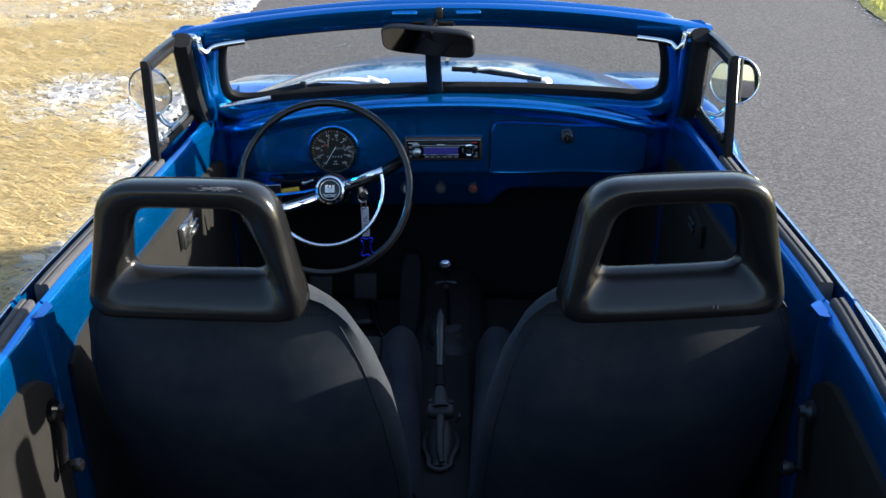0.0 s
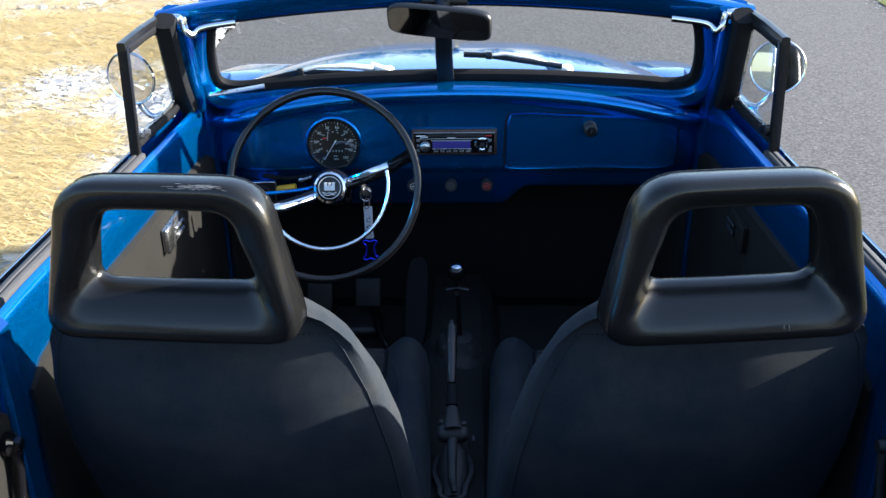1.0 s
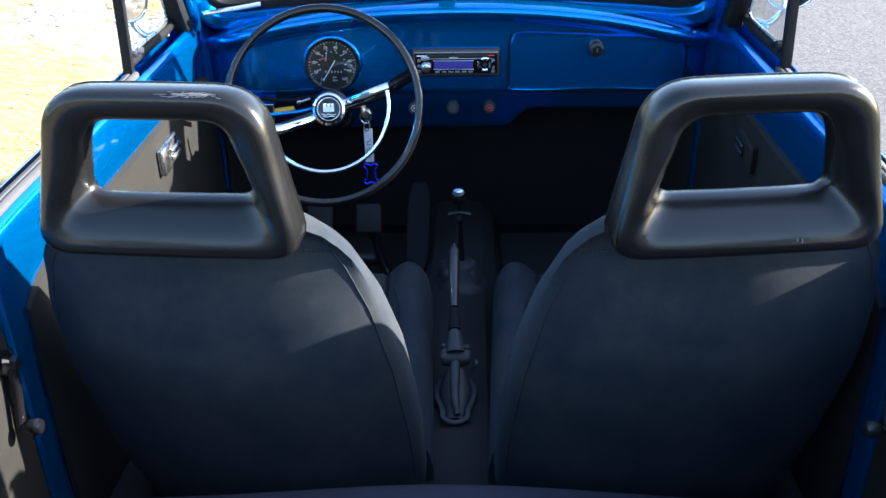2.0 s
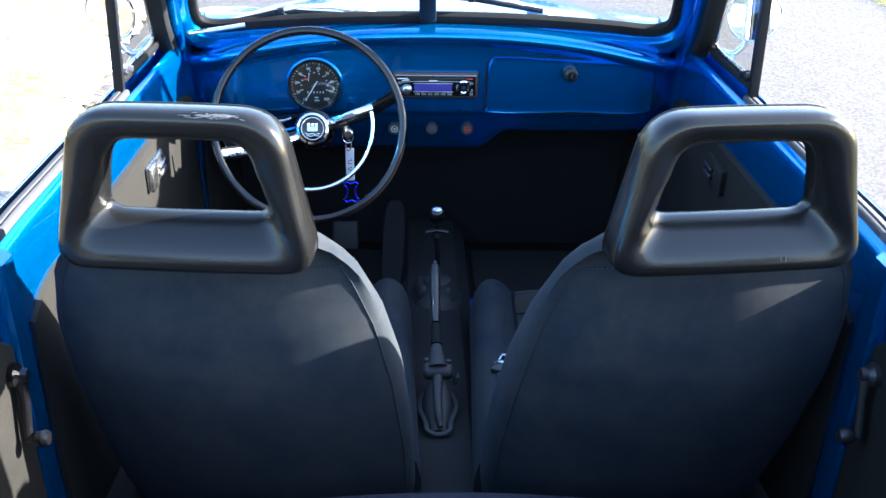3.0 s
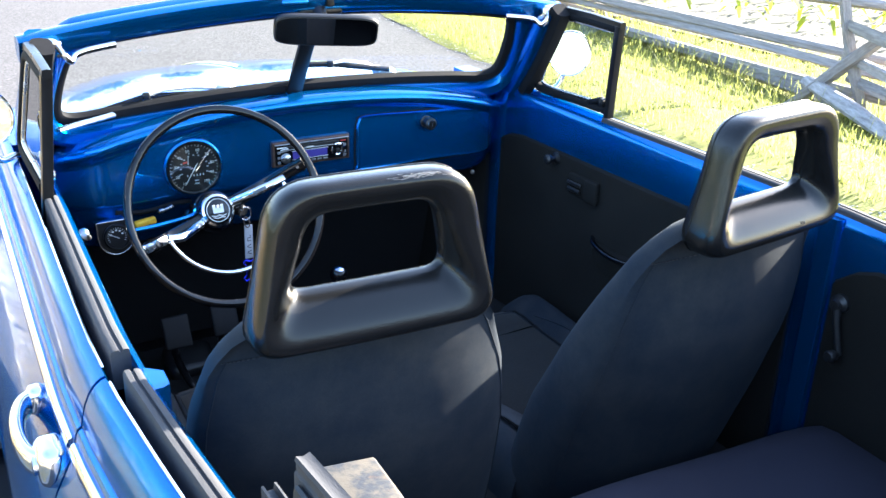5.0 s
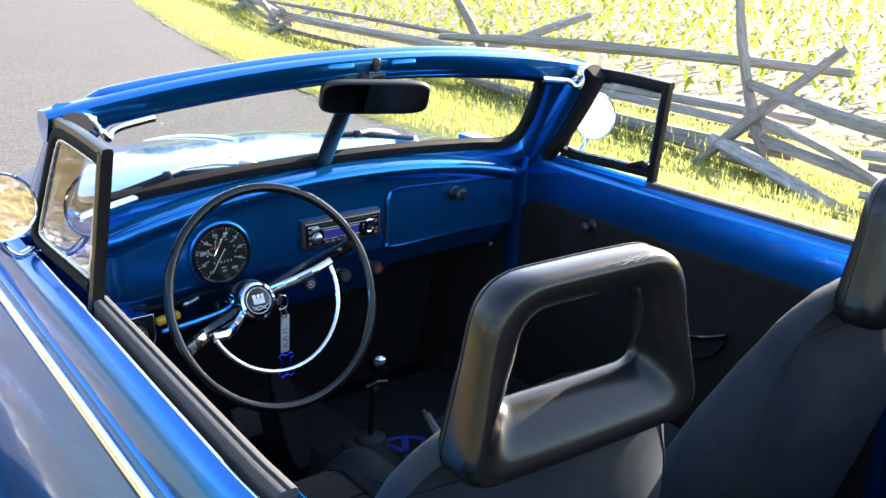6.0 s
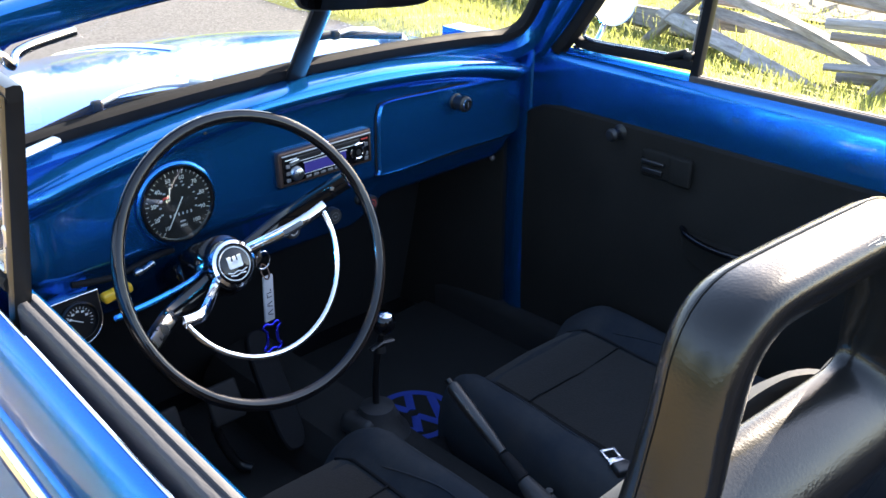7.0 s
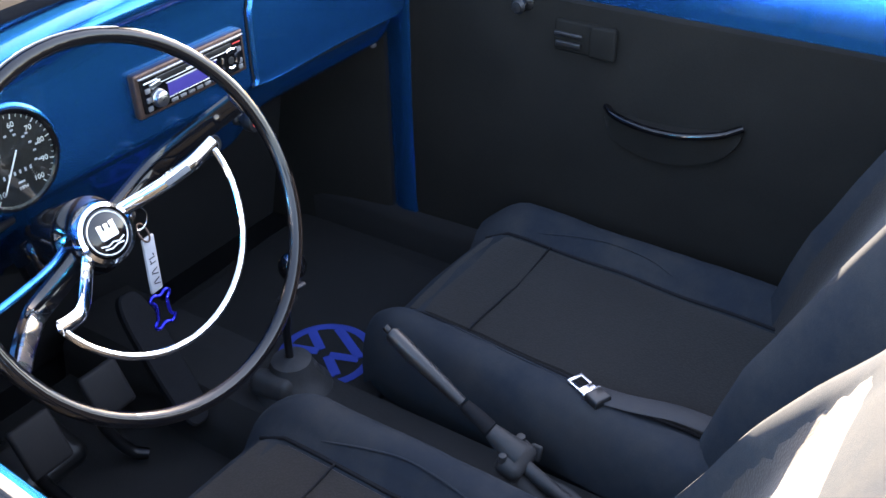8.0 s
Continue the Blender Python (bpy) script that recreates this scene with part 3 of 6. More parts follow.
    cpart("winder_knob", revolve([(0, 0), (0.006, 0), (0.006, 0.006), (0.010, 0.009), (0.012, 0.020), (0.009, 0.026), (0, 0.027)], 16, face_towards((xq - sx * 0.016, yc - 0.022, 0.718), (-sx, 0, 0))), GLOSS_BLACK if sx < 0 else PLASTIC, quarter)
    # door pillar at the rear shut line
    cpart("door_post", join(loft([[(CX + sx * (belt(SHUT) - 0.036 + a), y, z) for a, y in ((0, SHUT - 0.045), (-0.008, SHUT - 0.04), (-0.010, SHUT - 0.008), (-0.004, SHUT - 0.002), (0.007, SHUT + 0.008), (0.02, SHUT + 0.008), (0.02, SHUT - 0.045))] for z in (0.36, 0.6, 0.8, 0.945)])), PAINT, quarter, "blue lock pillar")
    # front hinge pillar and cowl side
    cowl = cpart("cowl_side", join(side_strip([p for p in OUTER], sx, FRONT + 0.003, 0.17, 8),
                                   loft([[(CX + sx * (0.555 + a), y, z) for a, y in ((0.05, 0.03), (0.0, 0.035), (-0.012, 0.05), (-0.014, 0.075), (-0.004, 0.10), (0.0, 0.30), (0.05, 0.30))] for z in (0.30, 0.5, 0.7, 0.90, 0.97)])), PAINT, label="blue hinge pillar and cowl side")
    cpart("kick_panel", loft([[(CX + sx * 0.60, 0.095, z), (CX + sx * 0.54, 0.10, z), (CX + sx * 0.535, 0.11, z), (CX + sx * 0.50, 0.42, z), (CX + sx * 0.60, 0.42, z)] for z in (0.26, 0.5, 0.78)]), PANEL, cowl, "black kick panel")


# hood, fenders, rear body
def hood_pt(u, y):
    w_ = interp([(0.06, 0.585), (0.2, 0.58), (0.5, 0.565), (0.8, 0.52), (1.0, 0.46), (1.2, 0.37), (1.4, 0.24)], y)
    zc = 1.005 - 0.155 * (y - 0.10) ** 2 - (0.85 * (y - 1.0) ** 2 if y > 1.0 else 0)
    drop = 0.050 + 0.075 * min(1, (y - 0.06) / 0.7)
    return (CX + u * w_, y, zc - drop * abs(u) ** 3.4)


cpart("hood", join(loft([[hood_pt(-1 + 2 * i / 40, 0.125 + (1.42 - 0.125) * j / 40) for i in range(41)] for j in range(41)], False, False, False)), PAINT, label="domed blue front hood lid")
cpart("cowl", loft([[hood_pt(-1 + 2 * i / 40, 0.065 + 0.055 * j / 6) for i in range(41)] for j in range(7)], False, False, False), PAINT, label="blue cowl below the windscreen")
nose = []
for j in range(19):
    y = 0.45 + 1.03 * j / 18
    xi = interp([(-0.02, 0.60), (0.3, 0.55), (0.7, 0.50), (1.1, 0.42), (1.5, 0.34)], y)
    drop = 0.012 + 0.10 * max(0, (j - 16) / 2)
    up_ = [Vector(hood_pt(-1 + 2 * i / 12, min(y, 1.42))) for i in range(13)]
    nose.append([(CX - xi, y, 0.30)] + [(p.x, y, p.z - drop) for p in up_] + [(CX + xi, y, 0.30)])
cpart("front_apron", loft(nose), PAINT, label="blue nose below the hood")
cpart("hood_seal", tube([Vector(hood_pt(-1 + 2 * i / 40, 0.122)) - Vector((0, 0, 0.001)) for i in range(41)], 0.003), RUBBER)
cpart("hood_trim", tube([Vector(hood_pt(0, 0.45 + 0.88 * j / 30)) + Vector((0, 0, 0.002)) for j in range(31)], circle(10, 0.008, 0.005)), CHROME, label="chrome centre strip")
for sx in (-1, 1):
    rings = []
    for j in range(33):
        y = -0.02 + 1.52 * j / 32
        h = interp([(-0.02, 0.46), (0.06, 0.60), (0.18, 0.72), (0.36, 0.81), (0.56, 0.845), (0.8, 0.845), (1.05, 0.81), (1.25, 0.73), (1.4, 0.58), (1.5, 0.42)], y)
        xi = interp([(-0.02, 0.60), (0.3, 0.53), (0.7, 0.46), (1.1, 0.37), (1.5, 0.28)], y)
        xo = interp([(-0.02, 0.74), (0.10, 0.80), (0.25, 0.845), (0.5, 0.868), (0.8, 0.868), (1.15, 0.83), (1.35, 0.75), (1.5, 0.64)], y)
        ring = []
        for i in range(29):
            a = math.pi * (1 - i / 28)
            cx, sn = math.cos(a), math.sin(a)
            xm, xr = (xi + xo) / 2, (xo - xi) / 2
            ring.append((CX + sx * (xm + xr * math.copysign(abs(cx) ** (0.75 if cx < 0 else 0.62), cx)), y, max(0.28, h - (0.16 if cx < 0 else 0.50) * (1 - max(sn, 0) ** (0.62 if cx < 0 else 0.42)))))
        rings.append(ring)
    cpart("front_fender", loft(rings, False, False, False), PAINT, label="rounded blue front fender")
    cpart("fender_bead", tube([(CX + sx * (interp([(-0.02, 0.60), (0.3, 0.53), (0.7, 0.46), (1.1, 0.37), (1.5, 0.28)], -0.02 + 1.4 * j / 20) + 0.004), -0.02 + 1.4 * j / 20, interp([(-0.02, 0.32), (0.06, 0.45), (0.18, 0.565), (0.36, 0.645), (0.56, 0.68), (0.8, 0.675), (1.05, 0.635), (1.4, 0.42)], -0.02 + 1.4 * j / 20)) for j in range(21)], 0.006), RUBBER)
    rings = []
    for j in range(25):
        y = -2.45 + 1.5 * j / 24
        h = interp([(-2.45, 0.40), (-2.3, 0.62), (-2.1, 0.74), (-1.8, 0.80), (-1.5, 0.78), (-1.25, 0.68), (-1.08, 0.52), (-0.95, 0.36)], y)
        xi, xo = belt(y) + 0.05, interp([(-2.45, 0.62), (-2.2, 0.73), (-1.8, 0.78), (-1.3, 0.765), (-0.95, 0.73)], y)
        rings.append([(CX + sx * (xi + (xo - xi) * math.sin(math.pi / 2 * i / 12)), y, max(0.28, h - 0.5 * (1 - math.cos(math.pi / 2 * i / 12)))) for i in range(13)])
    cpart("rear_fender", loft(rings, False, False, False), PAINT, label="rounded blue rear fender")
    cpart("running_board", rbox((0.15, 1.05, 0.035), 0.012, pose(CX + sx * 0.70, -0.48, 0.29)), RUBBER, label="black running board")
    for yw in (0.78, -1.66):
        m = face_towards((CX + sx * 0.655, yw, 0.318), (sx, 0, 0))
        wheel = cpart("wheel", revolve([(0.20, -0.07), (0.27, -0.08), (0.305, -0.07), (0.317, -0.045), (0.318, 0.0), (0.317, 0.045), (0.305, 0.07), (0.27, 0.08), (0.20, 0.07)], 40, m), RUBBER, label="black tyre")
        cpart("rim", revolve([(0.0, -0.05), (0.195, -0.06), (0.20, 0.065), (0.185, 0.07), (0.16, 0.03), (0.10, 0.04), (0.09, 0.062), (0.05, 0.075), (0.0, 0.078)], 32, m), CHROME, wheel, "chrome hub cap and rim")
tail = []
for y, z, hw in ((-1.86, 0.895, 0.545), (-1.98, 0.893, 0.522), (-2.10, 0.875, 0.497), (-2.22, 0.838, 0.470), (-2.32, 0.785, 0.445), (-2.40, 0.715, 0.422), (-2.46, 0.63, 0.402), (-2.49, 0.54, 0.388), (-2.50, 0.45, 0.378), (-2.48, 0.36, 0.365), (-2.44, 0.30, 0.350)):
    k_ = min(1.0, max(0.0, (-1.86 - y) / 0.5))
    tail.append([(CX + hw * u, y + 0.13 * k_ * u * u, z + 0.055 * (1 - u * u) * (1 - 0.6 * k_) - 0.05 * k_ * u ** 4) for u in [-1 + 0.1 * q for q in range(21)]])
cpart("rear_deck", loft(tail, False, False, False), PAINT, label="blue rear deck and engine lid")
cpart("underbody", join(rbox((1.16, 2.6, 0.06), 0.02, pose(CX, -0.75, 0.262)), rbox((0.95, 0.03, 0.5), 0.01, pose(CX, -2.28, 0.5))), TRIM_BLACK, label="black floor pan")

# ---- windscreen ----
def screen(x, z):
    return Vector((CX + x, 0.062 - 0.62 * (z - 1.0) - 0.06 * x * x, z))


OUT2D = [(0.0, 1.024), (-0.2, 1.020), (-0.38, 1.009), (-0.47, 1.001), (-0.508, 1.010), (-0.520, 1.035), (-0.515, 1.09), (-0.500, 1.145), (-0.484, 1.168), (-0.455, 1.177), (-0.32, 1.193), (-0.15, 1.206),
         (0.0, 1.210), (0.15, 1.206), (0.32, 1.193), (0.455, 1.177), (0.484, 1.168), (0.500, 1.145), (0.515, 1.09), (0.520, 1.035), (0.508, 1.010), (0.47, 1.001), (0.38, 1.009), (0.2, 1.020)]
loop2 = [(p.x, p.y) for p in spline([(a, z, 0) for a, z in OUT2D], 4, True)]
NORM = Vector((0, -0.846, -0.533))   # towards the seats, square to the glass


def ring_about(offset, depth):
    """A loop round the opening, grown outwards by offset and pushed along the glass normal by depth."""
    out = []
    n_ = len(loop2)
    for i in range(n_):
        (x0, z0), (x1, z1) = loop2[i - 1], loop2[(i + 1) % n_]
        tx, tz = x1 - x0, z1 - z0
        ln = math.hypot(tx, tz)
        nx, nz = -tz / ln, tx / ln
        x, z = loop2[i]
        nx, nz = (nx, nz) if nx * x + nz * (z - 1.1) > 0 else (-nx, -nz)
        out.append(screen(x + nx * offset, z + nz * offset) + NORM * depth)
    return out


def loop_sweep(sec):
    rings = [ring_about(o, d) for o, d in sec]
    rings = list(map(list, zip(*rings)))
    return loft(rings, True, True)


frame_ = cpart("windscreen_frame", loop_sweep([(0.004, -0.014), (0.002, 0.008), (0.010, 0.028), (0.026, 0.036), (0.040, 0.030), (0.048, 0.014), (0.046, -0.008), (0.036, -0.022), (0.018, -0.024)]), PAINT, label="blue windscreen surround")
cpart("windscreen_seal", loop_sweep([(-0.012, 0.001), (-0.011, 0.007), (-0.003, 0.012), (0.006, 0.011), (0.006, -0.012), (-0.008, -0.012), (-0.012, -0.006)]), RUBBER, frame_, "black rubber glazing seal")
n_ = len(loop2)
cen = screen(0, 1.1)
gl_ = cpart("glass_pane", ([tuple(p) for p in ring_about(0.0, -0.003)] + [tuple(cen)], [(i, (i + 1) % n_, n_) for i in range(n_)]), GLASS, frame_, "clear windscreen glass")
gl_.visible_shadow = False
# header rail: a broad bowed box above the glass
hd = []
for i in range(33):
    x = -0.586 + 1.172 * i / 32
    zt = 1.252 - 0.054 * abs(x / 0.586) ** 2.0
    p = screen(x, zt)
    p.y = -0.094 + 0.002 * (x / 0.586) ** 2
    hd.append([p + Vector((0, a, b_)) for a, b_ in ((0.020, -0.012), (0.012, -0.001), (-0.010, 0.001), (-0.025, -0.002), (-0.032, -0.007), (-0.031, -0.014), (-0.017, -0.040), (-0.011, -0.045), (0.006, -0.044), (0.018, -0.030))])
cpart("header_rail", loft(hd), PAINT, frame_, "bowed blue header rail")
for dx in (-0.075, 0.062):
    cpart("header_pad", rbox((0.056, 0.012, 0.016), 0.005, pose(CX + dx, -0.121, 1.236, -28, 0, 0)), PAINT, frame_, "raised roof locating pad")
cpart("header_socket", rbox((0.016, 0.016, 0.026), 0.004, pose(CX, -0.121, 1.234)), TRIM_BLACK, frame_, "black roof locating socket")
for sx in (-1, 1):
    a, b_ = screen(sx * 0.545, 1.185), screen(sx * 0.552, 0.985)
    mid = [screen(sx * 0.548, 1.19) + Vector((0, -0.048, 0)), screen(sx * 0.556, 1.12) + Vector((0, -0.046, 0)), screen(sx * 0.566, 1.04) + Vector((0, -0.034, 0)), screen(sx * 0.570, 0.975) + Vector((0, -0.02, 0))]
    cpart("screen_pillar", tube(spline(mid, 6), circle(14, 0.034, 0.028, 3), up=(1, 0, 0)), PAINT, frame_, "blue windscreen pillar")
    cpart("pillar_seal", tube(spline([p + Vector((sx * 0.006, -0.040, 0.0)) for p in mid], 6), circle(10, 0.022, 0.020, 3), up=(1, 0, 0)), RUBBER, frame_, "black rubber weather strip")
    # chrome roof latch: block, hook and lever
    cpart("roof_latch", join(rbox((0.040, 0.045, 0.022), 0.006, pose(CX + sx * 0.545, -0.122, 1.186)), rbox((0.020, 0.028, 0.03), 0.005, pose(CX + sx * 0.528, -0.127, 1.178)),
                             tube(spline([(CX + sx * 0.530, -0.137, 1.186), (CX + sx * 0.520, -0.154, 1.172), (CX + sx * 0.508, -0.150, 1.158), (CX + sx * 0.498, -0.140, 1.166), (CX + sx * 0.480, -0.137, 1.172), (CX + sx * 0.445, -0.130, 1.176), (CX + sx * 0.425, -0.127, 1.178)], 5), circle(10, 0.0045, 0.006))), CHROME, frame_, "chrome roof latch with lever")
    cpart("latch_pocket", rbox((0.018, 0.04, 0.016), 0.004, pose(CX + sx * 0.572, -0.117, 1.184)), TRIM_BLACK, frame_)

    # quarter light with its frame, pane, catch
    def vp(y, z):
        return Vector((CX + sx * (0.600 - 0.105 * (z - 0.97) + 0.02 * (-0.3 - y)), y, z))
    top, low = vp(-0.335, 1.180), vp(-0.297, 0.965)
    vent = cpart("vent_window", tube([low + Vector((0, 0, -0.03)), top], circle(8, 0.009, 0.010, 4), up=(1, 0, 0)), TRIM_BLACK, label="black framed swivelling quarter light")
    path = [vp(-0.327, 1.172), vp(-0.22, 1.176), vp(-0.155, 1.175), vp(-0.125, 1.160), vp(-0.085, 1.09), vp(-0.05, 1.03), vp(-0.035, 1.0), vp(-0.05, 0.985), vp(-0.10, 0.982), vp(-0.20, 0.984), vp(-0.298, 0.985)]
    cpart("vent_seal", tube(spline(path, 4), circle(10, 0.009, 0.010, 3), up=(1, 0, 0)), RUBBER, vent, "black rubber seal")
    cpart("vent_top_bar", tube([vp(-0.345, 1.181), vp(-0.24, 1.187), vp(-0.14, 1.188)], circle(8, 0.008, 0.008, 4), up=(1, 0, 0)), TRIM_BLACK, vent)
    inner = [p + Vector((sx * 0.002, 0.0, 0)) for p in spline([vp(-0.318, 1.162), vp(-0.22, 1.166), vp(-0.160, 1.165), vp(-0.135, 1.152), vp(-0.097, 1.09), vp(-0.065, 1.03), vp(-0.052, 1.003), vp(-0.065, 0.995), vp(-0.11, 0.993), vp(-0.20, 0.995), vp(-0.290, 0.996)], 4)]
    cpart("vent_inner_frame", tube(inner, 0.0035, True, up=(1, 0, 0)), STEEL, vent, "bright inner frame")
    k_ = len(inner)
    c_ = sum(inner, Vector()) / k_
    g2 = cpart("glass_pane", ([tuple(p) for p in inner] + [tuple(c_)], [(i, (i + 1) % k_, k_) for i in range(k_)]), GLASS, vent, "clear quarter light glass")
    g2.visible_shadow = False
    cpart("vent_catch", join(rbox((0.012, 0.05, 0.012), 0.003, pose(low.x - sx * 0.010, -0.262, 1.0, -20, 0, 0)), revolve([(0, 0), (0.009, 0), (0.009, 0.014), (0, 0.016)], 12, face_towards((low.x - sx * 0.006, -0.292, 1.003), (-sx, 0, 0))), rbox((0.014, 0.012, 0.03), 0.003, pose(low.x - sx * 0.006, -0.308, 1.035))), TRIM_BLACK if sx > 0 else STEEL, vent, "turn catch")
    # round door mirror on a curved chrome arm
    mc = Vector((CX + sx * 0.661, -0.088 if sx < 0 else -0.066, 1.060 if sx < 0 else 1.066))
    m = face_towards(mc, (-0.25 if sx < 0 else -0.30, -1, 0.0 if sx < 0 else 0.14))
    mirror = cpart("door_mirror", revolve([(0.0, -0.022), (0.02, -0.021), (0.040, -0.014), (0.052, -0.004), (0.0555, 0.003), (0.054, 0.006), (0.051, 0.004), (0.0, 0.0035)], 36, m), CHROME, label="round chrome door mirror")
    cpart("mirror_glass", revolve([(0.0, 0.0042), (0.0505, 0.0042), (0.0505, 0.005), (0.0, 0.005)], 36, m), MIRROR, mirror, "round mirror glass")
    cpart("mirror_arm", tube(spline([mc + Vector((0, 0.012, -0.03)), mc + Vector((-sx * 0.004, 0.018, -0.065)), mc + Vector((-sx * 0.025, 0.02, -0.088)), mc + Vector((-sx * 0.05, 0.028, -0.085)), mc + Vector((-sx * 0.066, 0.035, -0.094))], 5), 0.0065), CHROME, mirror, "curved chrome arm")

# centre stay with the rear-view mirror
cpart("mirror_stay", tube([screen(-0.018, 1.022) + NORM * 0.012, screen(-0.020, 1.09) + NORM * 0.016, screen(-0.018, 1.20) + NORM * 0.02], circle(12, 0.007, 0.0185, 3), up=(1, 0, 0)), TRIM_BLACK, frame_, "dark centre stay")
mm = face_towards((-0.012, -0.156, 1.183), (-0.28, -1, -0.34), (0.05, 0, 1))
rear_mirror = cpart("rear_view_mirror", moved(loft([[Vector((x, y, z)) for x, y in circle(44, 0.104 - e, 0.033 - e, 5)] for z, e in ((-0.014, 0.012), (-0.010, 0.004), (-0.002, 0.0), (0.006, 0.0), (0.009, 0.002), (0.0095, 0.004))]), mm), PLASTIC, label="black rear-view mirror")
cpart("mirror_glass", moved(loft([[Vector((x, y, z)) for x, y in circle(44, 0.0995, 0.0285, 5)] for z in (0.009, 0.0105)]), mm), MIRROR, rear_mirror, "mirror glass reflecting the dark seats")
cpart("mirror_bracket", tube([(-0.010, -0.15, 1.19), (-0.008, -0.125, 1.20), (-0.006, -0.10, 1.215)], [0.010, 0.012, 0.02]), PLASTIC, rear_mirror)
cpart("mirror_base", rbox((0.10, 0.03, 0.02), 0.008, pose(-0.004, -0.098, 1.212)), TRIM_BLACK, rear_mirror)

# wipers lying on the glass foot
for x0, x1, z1 in ((-0.135, -0.325, 1.034), (0.262, 0.088, 1.066)):
    tip, piv = Vector((x1, 0.052, z1)), Vector((x0, 0.096, 1.018))
    wiper = cpart("wiper", join(rbox((0.055, 0.022, 0.020), 0.008, face_towards(piv + Vector((-0.02, -0.006, 0.010)), (0.1, -0.4, 1), (0.35, 1, 0))), revolve([(0, 0), (0.016, 0), (0.014, 0.022), (0.008, 0.028), (0, 0.029)], 14, pose(piv.x, piv.y, piv.z - 0.012))), SILVER, label="silver wiper arm parked on the screen")
    cpart("wiper_arm", tube([piv + Vector((-0.03, -0.006, 0.012)), piv.lerp(tip, 0.45) + Vector((0, -0.006, 0.016)), piv.lerp(tip, 0.8) + Vector((0, -0.004, 0.012)), tip], [0.0075, 0.006, 0.004, 0.003]), SILVER, wiper)
    cpart("wiper_blade", tube([tip + Vector((-0.10 if x0 < 0 else -0.055, -0.004, -0.022 if x0 < 0 else 0.004)), tip, tip + Vector((0.16, 0.020, -0.012 if x0 < 0 else -0.030))], circle(8, 0.003, 0.006)), RUBBER, wiper, "black rubber blade")
    cpart("wiper_hinge", rbox((0.016, 0.012, 0.016), 0.004, pose(*tip)), TRIM_BLACK, wiper)


# ---- dashboard ----
def dash_top(x):
    return 1.016 - 0.19 * x * x - 0.25 * x ** 4


def dash_low(x):
    """Lower edge of the painted panel: a deeper apron in the middle."""
    t = min(1, max(0, (0.165 - x) / 0.06))
    t = t * t * (3 - 2 * t)
    return 0.764 - 0.054 * t


def dash_ring(x):
    zt, zl = dash_top(x), dash_low(x)
    back = 0.05 * max(0, (abs(x) - 0.43) / 0.10) ** 2     # the ends run forward into the pillars
    rows = [(0.085, zt - 0.006), (0.060, zt - 0.002), (0.035, zt), (0.010, zt - 0.001), (-0.010, zt - 0.004), (-0.019, zt - 0.011), (-0.020, zt - 0.022), (-0.009, zt - 0.034), (0.0, zt - 0.046),
            (0.001, 0.90), (0.001, 0.86), (0.002, 0.832), (0.005, 0.822), (0.014, 0.816), (0.018, 0.808), (0.018 + 0.5 * (0.800 - zl), zl + 0.012), (0.026 + 0.5 * (0.800 - zl), zl + 0.003), (0.036 + 0.5 * (0.800 - zl), zl), (0.042 + 0.5 * (0.800 - zl), zl + 0.004), (0.05, 0.83), (0.03, zt - 0.06), (0.06, zt - 0.02)]
    top = spline([(0, y, z) for y, z in rows[:10]], 3)
    rows = [(p.y, p.z) for p in top] + rows[10:]
    return [(CX + x, y + back, z) for y, z in rows]


dash = cpart("dashboard", loft([dash_ring(-0.545 + 1.09 * i / 70) for i in range(71)]), PAINT, label="blue painted metal dashboard")


def plate_outline(pts, n=5):
    return [(p.x, p.y) for p in spline([(a, b_, 0) for a, b_ in pts], n, True)]


# glove box lid: a raised lid with a rolled border
def lid(inset, y):
    pts = [(0.140, 0.826), (0.126, 0.840), (0.126, 0.90), (0.130, 0.940), (0.150, 0.953), (0.25, 0.950), (0.36, 0.944), (0.44, 0.937), (0.485, 0.925), (0.500, 0.905), (0.501, 0.86), (0.499, 0.840), (0.485, 0.826), (0.32, 0.826)]
    out = plate_outline(pts)
    cx = sum(p[0] for p in out) / len(out)
    cz = sum(p[1] for p in out) / len(out)
    res = []
    k_ = 1.0
    if inset > 0.02:
        k_, inset = inset, 0.012
    for x, z in out:
        d = math.hypot(x - cx, z - cz)
        xf = cx + (x + (cx - x) / d * inset - cx) * k_
        back = 0.05 * max(0, (abs(xf - CX) - 0.43) / 0.10) ** 2
        res.append((xf, y + back, cz + (z + (cz - z) / d * inset - cz) * k_))
    return res


glove = cpart("glove_box_lid", loft([lid(-0.002, 0.004), lid(-0.001, -0.002), lid(0.003, -0.0055), lid(0.007, -0.005), lid(0.012, -0.0045), lid(0.85, -0.0045), lid(0.6, -0.0045), lid(0.3, -0.0045), lid(0.05, -0.0045)]), PAINT, dash, "blue glove box lid")
cpart("lid_gap", loft([lid(-0.005, -0.0004), lid(-0.0005, -0.0006)], caps=False), RUBBER, dash)
lk = face_towards((0.306, -0.004, 0.922), (0, -1, 0))
lock = cpart("glove_lock", revolve([(0, 0), (0.014, 0), (0.015, 0.004), (0.012, 0.006), (0.012, 0.020), (0.0145, 0.022), (0.0145, 0.028), (0.011, 0.031), (0, 0.031)], 24, lk), PLASTIC, dash, "round push lock")
cpart("key_slot", join(revolve([(0, 0.0312), (0.0100, 0.0312), (0.0095, 0.0335), (0.006, 0.0338), (0, 0.0338)], 20, lk)), CHROME, dash, "steel lock barrel")
